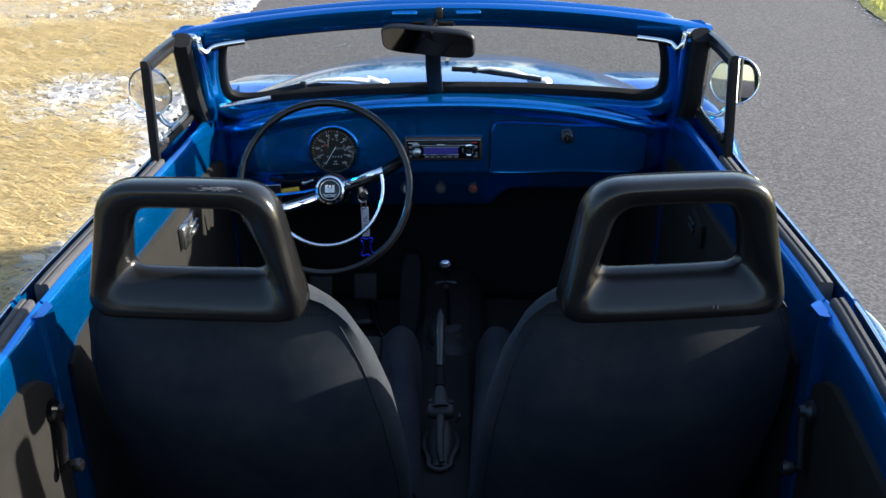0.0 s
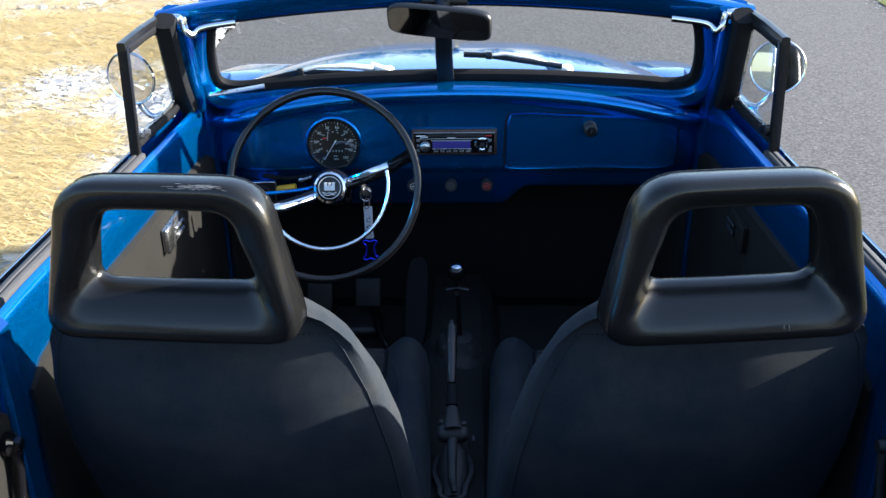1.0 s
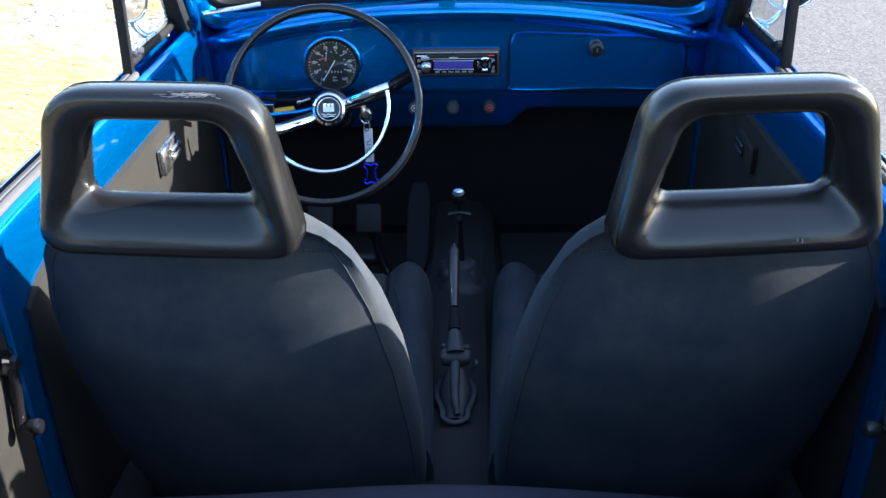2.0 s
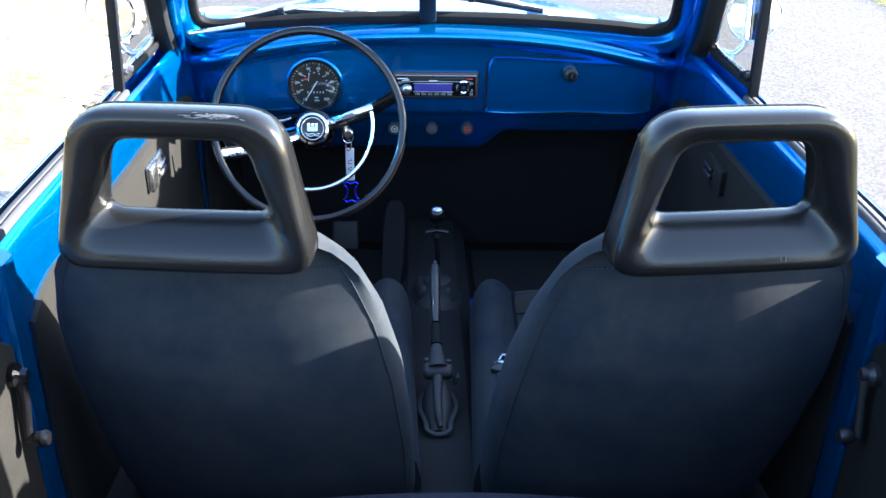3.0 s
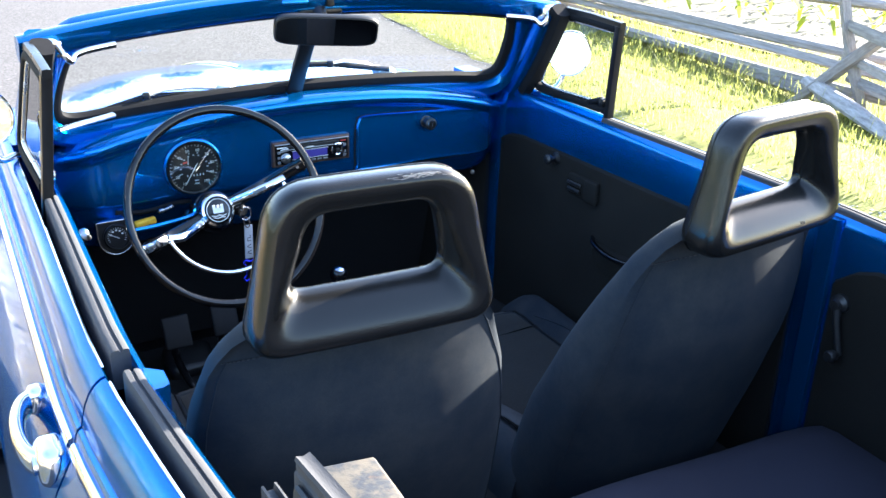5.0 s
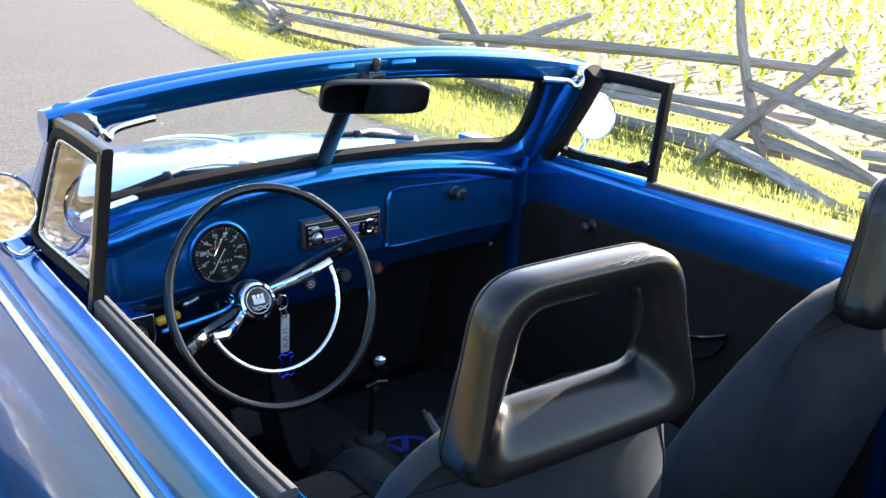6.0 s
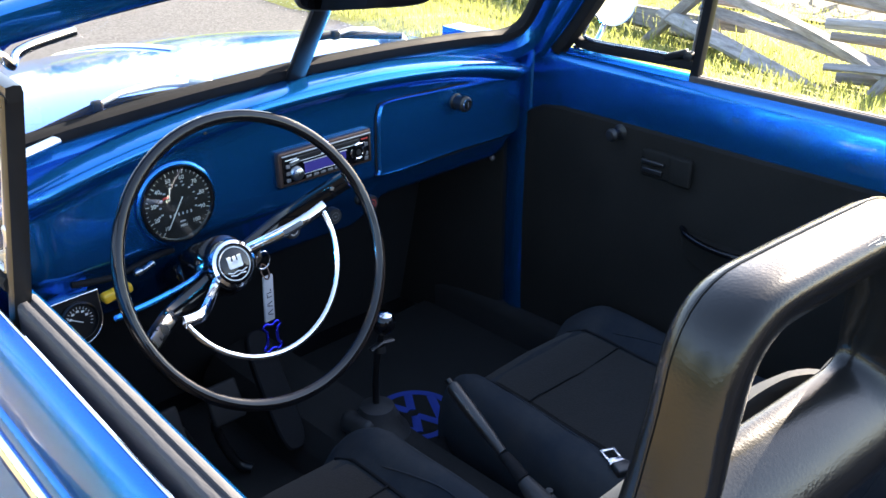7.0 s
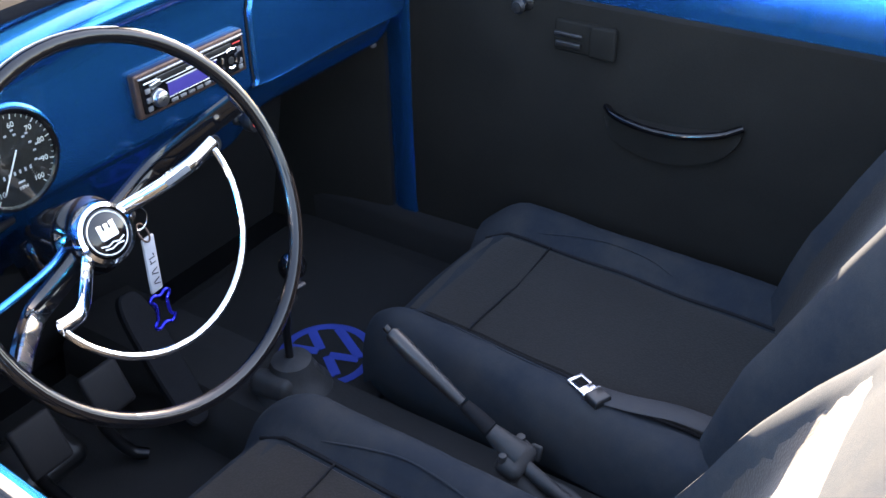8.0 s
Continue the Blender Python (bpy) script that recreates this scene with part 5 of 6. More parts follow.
cpart("brake_sleeve", tube([(0.009, -0.411, 0.525), (0.009, -0.413, 0.5235), (0.010, -0.435, 0.510), (0.010, -0.448, 0.501)], [0.0085, 0.0092, 0.0110, 0.0118]), RUBBER, brake, "tapered rubber sleeve")
cpart("brake_cone", tube([(0.010, -0.451, 0.499), (0.010, -0.453, 0.498), (0.011, -0.475, 0.484), (0.012, -0.490, 0.474)], [0.0105, 0.0115, 0.0165, 0.020]), OLD_RUBBER, brake, "rubber cone")
cpart("brake_gaiter", join(rbox((0.060, 0.038, 0.030), 0.013, pose(0.012, -0.487, 0.466, 25, 0, 0), 4), revolve([(0, 0), (0.007, 0), (0.006, 0.012), (0, 0.013)], 10, pose(0.033, -0.482, 0.474)), revolve([(0, 0), (0.006, 0), (0.005, 0.012), (0, 0.013)], 10, pose(-0.010, -0.480, 0.476)), rbox((0.007, 0.016, 0.022), 0.003, pose(0.048, -0.497, 0.452, 0, 24, 0))), OLD_RUBBER, brake, "lumpy rubber gaiter block")
skirt = [(-0.500, 0.026, 0.455), (-0.520, 0.031, 0.440), (-0.545, 0.030, 0.428), (-0.565, 0.024, 0.420), (-0.585, 0.019, 0.414), (-0.603, 0.018, 0.411)]
cpart("brake_boot", join(loft([[(0.012 + w_ * math.cos(radians(t)), y, 0.398 + (z - 0.398) * max(0, math.sin(radians(t))) ** 0.7) for t in range(0, 181, 15)] for y, w_, z in skirt], False, False, False),
                         tube(spline([(0.012 - 0.028, -0.492, 0.412)] + [(0.012 - w_ - 0.004, y, 0.411) for y, w_, z in skirt[1:]] + [(0.004, -0.616, 0.411), (0.020, -0.616, 0.411)] + [(0.012 + w_ + 0.004, y, 0.411) for y, w_, z in skirt[:0:-1]] + [(0.012 + 0.028, -0.492, 0.412)], 4), circle(8, 0.0055, 0.004)),
                         tube(spline([(0.012, -0.500, 0.462), (0.011, -0.54, 0.443), (0.012, -0.575, 0.428), (0.016, -0.598, 0.414)], 4), [0.0095] * 5 + [0.0085] * 5 + [0.006] * 3)), OLD_RUBBER, brake, "ribbed rubber boot on the tunnel")
for name, x, y, z, h in (("clutch_pedal", -0.315, 0.02, 0.50, 0.075), ("brake_pedal", -0.200, 0.03, 0.50, 0.070)):
    p_ = cpart(name, rbox((0.062, 0.012, h), 0.010, pose(x, y, z, -25, 0, 0)), DIAL, label="black rubber covered pedal")
    cpart("pedal_arm", tube(spline([(x, y + 0.012, z - 0.01), (x + 0.005, y + 0.05, z - 0.08), (x + 0.03, y + 0.04, z - 0.16), (x + 0.05, y + 0.02, z - 0.175)], 4), 0.009), TRIM_BLACK, p_, "dark pedal arm")
cpart("accelerator", moved(loft([[Vector((x, d, y)) for x, y in circle(28, 0.0275 - e, 0.1125 - e, 3.4)] for d, e in ((0.008, 0.002), (0.006, 0.0), (-0.005, 0.0), (-0.008, 0.003))]), pose(-0.085, 0.055, 0.46, -34, 3, 0)), RUBBER, label="long black organ accelerator pedal")
cpart("foot_rest", rbox((0.12, 0.10, 0.05), 0.02, pose(-0.25, 0.18, 0.33, 20, 0, 0)), PLASTIC)

# ---- seats ----
def back_ring(s_, inb, n=48, grow=0.0):
    """One level of the backrest: hollow front between forward side bolsters, gently domed rear."""
    z = 0.36 + 0.625 * s_
    yc = -0.745 - 0.19 * s_ ** 1.1
    hw = interp([(0, 0.215), (0.12, 0.235), (0.35, 0.243), (0.6, 0.240), (0.78, 0.226), (0.90, 0.202), (0.96, 0.180), (1.0, 0.13)], s_) + grow
    ht = interp([(0, 0.085), (0.3, 0.085), (0.7, 0.072), (0.9, 0.060), (0.96, 0.048), (1.0, 0.020)], s_) + grow
    bol = interp([(0, 0.02), (0.15, 0.055), (0.4, 0.062), (0.65, 0.040), (0.85, 0.012), (1.0, 0.0)], s_)
    ring = []
    for a, b_ in circle(n, 1.0, 1.0, 2.9):
        front = max(0.0, b_)
        side = min(1, max(0, (abs(a) - 0.45) / 0.30))
        y = yc + ht * b_ - (0.034 * (1 - a * a) if b_ < 0 else 0)
        if b_ < 0:
            y += -b_ * interp([(0.0, 0.020), (0.60, 0.020), (0.70, 0.027), (0.80, 0.044), (0.90, 0.066), (0.96, 0.074), (1.0, 0.072)], s_)
        y += 0.0032 * noise.noise((hw * a * 8, z * 8, inb * 3)) + 0.0012 * noise.noise((hw * a * 24, z * 18, inb * 3))
        y += front * (bol * side * side * (3 - 2 * side) - 0.02 * (1 - side) * min(1, 3 * (1 - s_)))
        ring.append((hw * a + inb * 0.05 * (1 - s_), y, z + 0.02 * b_ * s_ + 0.012 * (1 - a * a) * max(0, s_ - 0.9) * 10))
    return ring


def backrest(inb):
    return loft([back_ring(i / 30, inb) for i in range(31)])


def back_seams(inb):
    """Stitch lines: one across the shoulders and one down each side of the rear."""
    out = [[back_ring(0.935 + 0.018 * math.sin(math.pi * (k - 25) / 22), inb, grow=0.0006)[k] for k in range(26, 47)]]
    for k in (27, 45):
        out.append([back_ring(0.937 - 0.75 * i / 20, inb, grow=0.0006)[k] for i in range(21)])
    return out


def rounded_loop(corners, radii, seg=7, mid=9):
    """A closed outline through filleted corners, evenly stepped on every side."""
    P = [Vector((a, 0, b_)) for a, b_ in corners]
    n_ = len(P)
    ends = []
    for i, p in enumerate(P):
        a, c_ = (P[i - 1] - p).normalized(), (P[(i + 1) % n_] - p).normalized()
        ends.append((p + a * radii[i], p + c_ * radii[i]))
    out = []
    for i, p in enumerate(P):
        a, c_ = ends[i]
        for k in range(seg):
            t = k / seg
            out.append(a * (1 - t) ** 2 + p * 2 * t * (1 - t) + c_ * t * t)
        nx = ends[(i + 1) % n_][0]
        for k in range(mid):
            out.append(c_.lerp(nx, k / mid))
    return out


HEAD_OUT = rounded_loop([(-0.150, 0.0), (-0.112, 0.196), (0.112, 0.196), (0.150, 0.0)], [0.040, 0.046, 0.046, 0.040])
HEAD_IN = rounded_loop([(-0.094, 0.066), (-0.073, 0.157), (0.073, 0.157), (0.094, 0.066)], [0.024, 0.026, 0.026, 0.024])


def head_pt(i, ph, grow=0.0):
    """Surface point of the headrest: i along the loop, ph round its thick section (0 outside, 180 inside, 90 front)."""
    n_ = len(HEAD_OUT)
    po, pi = HEAD_OUT[i % n_], HEAD_IN[i % n_]
    c_, s_ = math.cos(radians(ph)), math.sin(radians(ph))
    c_, s_ = math.copysign(abs(c_) ** 0.66, c_), math.copysign(abs(s_) ** 0.66, s_)
    f_ = 0.5 - 0.5 * c_
    foot = 1 - min(1, max(0, (po.z - 0.02) / 0.10))
    d = (0.046 - 0.013 * (1 - foot)) * s_ * (1 - (0.18 + 0.42 * foot) * f_ ** 1.4)
    d *= 1.18 if s_ > 0 else 1.0
    p = po.lerp(pi, f_)
    bow = 0.004 * (1 - (p.x / 0.15) ** 2) * (1 if p.z > 0.1 else -0.6)
    out = (p - po.lerp(pi, 0.5)).normalized() * (grow * -c_ * -1 if abs(c_) > 0.01 else 0)
    return Vector((p.x * 1.09 + 0.004 + out.x, -0.935 + d + grow * s_ + (p.z - 0.1) * -0.02 + (0.010 + 0.016 * foot) * f_ ** 2.6, p.z * 1.04 + bow + out.z + 0.9645))


def headrest():
    """A closed loop of moulded vinyl with an open window, wider and deeper at its foot."""
    return loft([[head_pt(i, ph) for ph in range(0, 360, 15)] for i in range(len(HEAD_OUT))], True, True)


def cushion_row(s_, top, inb):
    y = -0.755 + 0.595 * s_
    dz = -0.012 * (1 - s_) - 0.05 * max(0, (s_ - 0.86) / 0.14) ** 2.2 + 0.02 * s_ - 0.034
    hw = 0.238 - 0.022 * s_ - 0.02 * max(0, (s_ - 0.85) / 0.15) ** 2
    return [(hw * a + inb * 0.052, y, z + ((dz + 0.0045 * noise.noise((hw * a * 11, y * 9, inb)) + 0.002 * noise.noise((hw * a * 30, y * 24, inb))) if z > 0.42 else 0)) for a, z in top]


def cushion(inb):
    half = [(0.4, 0.506), (0.56, 0.503), (0.60, 0.506), (0.66, 0.520), (0.73, 0.533), (0.80, 0.539), (0.87, 0.536), (0.93, 0.525), (0.98, 0.503), (1.01, 0.47), (1.01, 0.43), (0.97, 0.385), (0.9, 0.345)]
    top = [(0, 0.509)] + half + [(0, 0.34)] + [(-a, z) for a, z in reversed(half)]
    return loft([cushion_row(1 - (1 - i / 26) ** 1.4, top, inb) for i in range(27)])


def head_pose(f_):
    """Turns and sets the moulded headrest over its seat: shift, turn and size."""
    dx, dy, dz, turn, sx_, sy_ = f_
    return pose(dx, -0.935 + dy, 0.9645 + dz, -1.8, 0, turn) @ Matrix.Diagonal((sx_, sy_, 1.0, 1)) @ pose(0, 0.935, -0.9645)


HEAD_L, HEAD_R = (-0.0074, -0.034, -0.003, -3.8, 1.015, 0.78), (-0.0046, -0.044, 0.003, 5.5, 1.022, 0.83)


def car_seat(x, fit_, label):
    inb = -1 if x > 0 else 1       # cushions sit inboard of the headrests
    yaw = fit_[3]
    seat = thing("car_seat", label, "car seat", "front seats", at=(x, -0.6, 0.31))
    def sp(name, vf, mat__, lab="", parent=None):
        o = part(name, vf, mat__, None, lab)
        o.parent = parent or seat
        o.matrix_parent_inverse = Matrix.Translation((0, 0.6, -0.31)) if parent is None else Matrix.Identity(4)
        return o
    BK = pose(0, -0.85 - 0.006, 0, 0, 0, yaw * 0.5) @ pose(0, 0.85, 0)
    HR = head_pose(fit_)
    back = sp("backrest", moved(backrest(inb), BK), CLOTH, "dark grey cloth backrest with dusty shoulders")
    face = []
    for i in range(22):
        row = back_ring(0.10 + 0.80 * i / 21, inb)[16:7:-1]
        face.append([(px, py + (0.0035 if 0 < k < 8 and 0 < i < 21 else -0.001), pz) for k, (px, py, pz) in enumerate(row)])
    sp("back_insert", moved(loft(face, False, False, False), BK), KNIT, "brown-black knitted centre panel", back)
    lines = back_seams(inb)
    for line in lines:
        sp("seam", moved(tube(line, 0.0011), BK), CLOTH, "stitched seam", back)
    fine = spline([Vector(p) + Vector((0, -0.0010, 0.0006)) for p in lines[0]], 4)
    sp("stitches", moved(join(*[tube([fine[q], fine[q + 1]], circle(6, 0.0010, 0.0008)) for q in range(0, len(fine) - 1, 2)]), BK), BELT, "row of dark stitches", back)
    hr = sp("headrest", moved(headrest(), HR), VINYL, "moulded black vinyl headrest with an open window")
    sp("moulding_line", moved(tube([head_pt(i, 20, 0.0002) for i in range(len(HEAD_OUT))], 0.0011, True), HR), VINYL, "raised moulding line", hr)
    cu = sp("cushion", cushion(inb), CLOTH, "dark cloth seat cushion with raised sides")
    ins = [cushion_row(0.04 + 0.90 * i / 12, ((-0.575, 0.499), (-0.55, 0.5065), (-0.4, 0.5095), (0, 0.5125), (0.4, 0.5095), (0.55, 0.5065), (0.575, 0.499)), inb) for i in range(13)]
    sp("seat_insert", loft(ins, False, False, False), KNIT, "brown-black knitted centre insert", cu)
    sp("cross_seam", tube([Vector(cushion_row(0.735 + 0.012 * abs(q - 6) / 6, ((0.58 * (q - 6) / 6, 0.5128 - 0.0035 * (abs(q - 6) / 6) ** 2),), inb)[0]) for q in range(13)], 0.0016), RUBBER, "stitched seam across the insert", cu)
    for q, sx in ((0, -1), (1, 1)):
        sp("bolster_fold", tube(spline([Vector(cushion_row(u, ((sx * a, z),), inb)[0]) for u, a, z in ((0.80, 0.645, 0.5172), (0.70, 0.70, 0.5285), (0.60, 0.735, 0.5345), (0.48, 0.715, 0.5308), (0.40, 0.67, 0.5222))], 4), [0.0005] + [0.0016] * 15 + [0.0005]), CLOTH, "soft crease", cu)
        sp("piping", tube([Vector(cushion_row(0.03 + 0.92 * i / 14, ((sx * 0.59, 0.506),), inb)[0]) for i in range(15)], 0.0030), RUBBER, "black piping", cu)
        sp("seat_rail", rbox((0.03, 0.46, 0.05), 0.008, pose(sx * 0.17 + inb * 0.05, -0.45, 0.335)), TRIM_BLACK, "black seat rail")
    sp("recline_knob", revolve([(0, 0), (0.028, 0), (0.030, 0.012), (0.024, 0.020), (0, 0.021)], 20, face_towards((-inb * 0.17, -0.70, 0.45), (-inb, 0, 0))), PLASTIC)
    return seat


seat_l = car_seat(-0.314, HEAD_L, "dark grey cloth driver seat with a scuffed black headrest")
seat_r = car_seat(0.362, HEAD_R, "dark grey cloth passenger seat with a black headrest")
# pale scuff on the driver's headrest
random.seed(5)
sc = []
def near_top(u, ph):
    return head_pt(int(u), ph, 0.0002).lerp(head_pt(int(u) + 1, ph, 0.0002), u - int(u))
for i in range(90):
    u, ph = random.gauss(30.6, 0.9), 316 + random.gauss(0, 6)
    lng, tilt = random.uniform(0.1, 0.7), random.gauss(2, 2.5)
    sc.append(tube([near_top(u, ph), near_top(u + lng, ph + tilt)], circle(6, random.uniform(0.00015, 0.0004), 0.0002)))
scuff = part("scuff", moved(join(*sc), head_pose(HEAD_L)), GREY_PLASTIC, None, "pale scratch marks")
scuff.parent = [o for o in seat_l.children if o.name.startswith("headrest")][0]
scuff.matrix_parent_inverse = Matrix.Identity(4)

# two pale nicks in the passenger's headrest
foot_ = min((head_pose(HEAD_R) @ head_pt(i, ph) for i in range(len(HEAD_OUT)) for ph in range(180, 360, 5)), key=lambda p: math.hypot(p.x - 0.059, p.z - 0.989) + 0.3 * (p.y + 1.02))
nick = part("nicks", join(*[rbox((0.0014, 0.0014, 0.009), 0.0006, pose(0.059 + dx, foot_.y - 0.0002, 0.989, 0, -8, 0)) for dx in (-0.003, 0.003)]), GREY_PLASTIC, None, "pale nicks")
nick.parent = [o for o in seat_r.children if o.name.startswith("headrest")][0]
nick.matrix_parent_inverse = Matrix.Identity(4)

# seat belt tongue lying on the passenger cushion
belt_ = thing("seat_belt", "black seat belt webbing with a steel tongue lying on the seat", "seat belt", at=(0.17, -0.55, 0.5))
def bpart(name, vf, mat__, lab=""):
    o = part(name, vf, mat__, None, lab)
    o.parent, o.matrix_parent_inverse = belt_, Matrix.Translation(-Vector(belt_.location))
    return o
bm_ = pose(0.140, -0.515, 0.5085, 0, -3, 66) @ Matrix.Diagonal((0.50, 0.50, 1, 1))
bpart("tongue", moved(join(rbox((0.062, 0.008, 0.003), 0.001, pose(0, 0.021, 0)), rbox((0.062, 0.008, 0.003), 0.001, pose(0, -0.021, 0)), rbox((0.010, 0.050, 0.003), 0.001, pose(0.030, 0, 0)), rbox((0.026, 0.050, 0.004), 0.001, pose(-0.022, 0, 0)), rbox((0.012, 0.062, 0.010), 0.003, pose(-0.036, 0, 0))), bm_), STEEL, "steel belt tongue")
bpart("buckle", moved(rbox((0.050, 0.056, 0.014), 0.006, pose(-0.062, 0, 0.001)), bm_), PLASTIC, "black buckle block")
bpart("webbing", tube(spline([bm_ @ Vector((-0.03, 0, 0.0)), (0.142, -0.58, 0.506), (0.160, -0.64, 0.503), (0.165, -0.70, 0.50)], 5), circle(8, 0.016, 0.0016, 4)), BELT, "black webbing")
tab = part("seat_tag", rbox((0.05, 0.03, 0.005), 0.002, pose(0.462, -0.262, 0.480, 10, 8, 10)), BELT, None)
tagged(tab, "small dark fabric tab on the passenger cushion", "fabric tab")
pin = tagged(part("white_clip", rbox((0.003, 0.004, 0.005), 0.001, pose(0.468, -0.166, 0.460, 0, 10, 0)), WHITE_INK, None), "tiny white clip on the passenger cushion edge", "clip")

# rear bench
bench = thing("rear_bench", "dark purple-grey cloth rear bench seat", "rear seat", at=(CX, -1.2, 0.31))
def rb(name, vf, mat__, lab=""):
    o = part(name, vf, mat__, None, lab)
    o.parent, o.matrix_parent_inverse = bench, Matrix.Translation(-Vector(bench.location))
    return o
rings = []
for i in range(31):
    u = -1 + 2 * i / 30
    x = CX + 0.562 * u
    e = abs(u) ** 8
    crown = 0.012 * math.cos(u * 4.2)
    rings.append([(x, y, z + (crown if z > 0.5 else 0) - (0.03 * e if z > 0.5 else 0)) for y, z in ((-1.015, 0.32), (-0.995, 0.45), (-0.978, 0.56), (-0.986, 0.590), (-1.006, 0.605), (-1.04, 0.610), (-1.15, 0.606), (-1.30, 0.600), (-1.44, 0.598), (-1.48, 0.58), (-1.48, 0.32))])
rb("bench_cushion", loft(rings), TOP_CLOTH, "flat dark cloth cushion")
rings = []
for i in range(25):
    u = -1 + 2 * i / 24
    rings.append([(CX + 0.555 * u, y - 0.012 * (1 - u * u), z) for y, z in ((-1.44, 0.58), (-1.395, 0.65), (-1.435, 0.80), (-1.468, 0.859), (-1.503, 0.882), (-1.56, 0.889), (-1.70, 0.889), (-1.72, 0.6))])
rb("bench_back", loft(rings), TOP_CLOTH, "dark cloth bench back")

# folded roof under its cover, and the bare frame end beside it
top_ = thing("folded_roof", "folded dark grey cloth roof bundled behind the rear bench", "folded roof", at=(CX, -1.8, 0.9))
def tp(name, vf, mat__, lab=""):
    o = part(name, vf, mat__, None, lab)
    o.parent, o.matrix_parent_inverse = top_, Matrix.Translation(-Vector(top_.location))
    return o
rings = []
for i in range(33):
    u = -1 + 2 * i / 32
    lump = 0.010 * noise.noise((u * 5, 0, 1))
    x = CX + 0.53 * u
    rings.append([(x, y - 0.030 - 0.03 * (1 - u * u) + (0.08 * u * u if y < -1.9 else 0), z - 0.045 + lump * (1 if z > 1.0 else 0)) for y, z in ((-1.70, 0.84), (-1.69, 0.98), (-1.70, 1.08), (-1.725, 1.125), (-1.77, 1.145), (-1.86, 1.15), (-1.95, 1.135), (-2.02, 1.08), (-2.05, 0.98), (-2.04, 0.86))])
tp("roof_bundle", loft(rings), LINER, "lumpy folded roof cloth")
for sx in (-1, 1):
    fx = CX + sx * (0.525 if sx < 0 else 0.560)
    tp("frame_end", join(rbox((0.064, 0.42, 0.030), 0.003, pose(fx + sx * 0.018, -1.506, 1.029, -1, -sx * 4, sx * 4.2)), rbox((0.075, 0.05, 0.13), 0.006, pose(fx - sx * 0.004, -1.69, 0.975))), RUSTY, "dusty weathered metal roof frame end")
    tp("frame_strip", tube(spline([(fx + sx * 0.0480, -1.331, 1.067), (fx + sx * 0.0435, -1.40, 1.066), (fx + sx * 0.0365, -1.49, 1.064), (fx + sx * 0.0270, -1.60, 1.058), (fx + sx * 0.0180, -1.72, 1.050)], 5), [(-0.0085, -0.020), (0.0080, -0.020), (0.0080, 0.004), (0.0062, 0.006), (0.0062, 0.013), (0.0075, 0.015), (0.0060, 0.0185), (0.0, 0.0165), (-0.0060, 0.0185), (-0.0080, 0.015), (-0.0064, 0.012), (-0.0064, 0.006), (-0.0085, 0.004)]), FELT, "grey rubber weather strip")
    tp("frame_lip", tube(spline([(fx + sx * 0.0590, -1.345, 1.050), (fx + sx * 0.0555, -1.42, 1.048), (fx + sx * 0.0465, -1.56, 1.042), (fx + sx * 0.0340, -1.72, 1.032)], 5), circle(12, 0.004, 0.020, 3.5)), RUSTY, "tan rusted metal lip")
    tp("frame_channel", tube(spline([(fx + sx * 0.0690, -1.309, 1.034), (fx + sx * 0.0660, -1.40, 1.033), (fx + sx * 0.0560, -1.56, 1.026), (fx + sx * 0.0430, -1.72, 1.016)], 5), [(-0.0065, -0.016), (0.0065, -0.016), (0.0065, 0.016), (0.0045, 0.0165), (0.0035, 0.010), (-0.0035, 0.010), (-0.0045, 0.0165), (-0.0065, 0.016)]), RUSTY, "grey weathered channel")
    tp("frame_edge", tube(spline([(fx + sx * 0.0800, -1.330, 1.012), (fx + sx * 0.0775, -1.42, 1.011), (fx + sx * 0.0675, -1.56, 1.006), (fx + sx * 0.0540, -1.72, 0.996)], 5), circle(10, 0.0035, 0.014, 3.5)), RUSTY, "thin tan metal edge")
    tp("frame_link", join(rbox((0.010, 0.22, 0.018), 0.003, pose(fx - sx * 0.022, -1.60, 1.030, -2, 0, sx * 5)), rbox((0.014, 0.09, 0.02), 0.004, pose(fx - sx * 0.012, -1.46, 1.024, 0, 0, sx * 6)), revolve([(0, 0), (0.010, 0), (0.010, 0.02), (0, 0.022)], 12, face_towards((fx - sx * 0.012, -1.485, 1.022), (-sx, 0, 0.3)))), RUSTY, "worn metal link arm")


# ---- fence, plants, litter ----
def rail_mesh(length, r, seed):
    """A split rail along y: rough faceted section that swells and bends."""
    rnd = random.Random(seed)
    n, k = 9, 9
    prof = [(0.8 + 0.45 * rnd.random(), 0.75 + 0.4 * rnd.random()) for _ in range(n)]
    bx, bz = rnd.uniform(-0.06, 0.06), rnd.uniform(-0.05, 0.05)
    rings = []
    for i in range(k):
        t = i / (k - 1)
        ring = []
        for j in range(n):
            a = 2 * math.pi * j / n
            q = r * (0.85 + 0.3 * noise.noise((seed * 3.1 + j, t * 3.0, 0.5))) * (1 - 0.25 * abs(2 * t - 1) ** 4)
            ring.append((q * prof[j][0] * math.cos(a) + bx * math.sin(math.pi * t), (t - 0.5) * length + 0.03 * noise.noise((j, seed, t)) * (t in (0, 1)), q * prof[j][1] * 0.8 * math.sin(a) + bz * math.sin(math.pi * t)))
        rings.append(ring)
    return loft(rings)


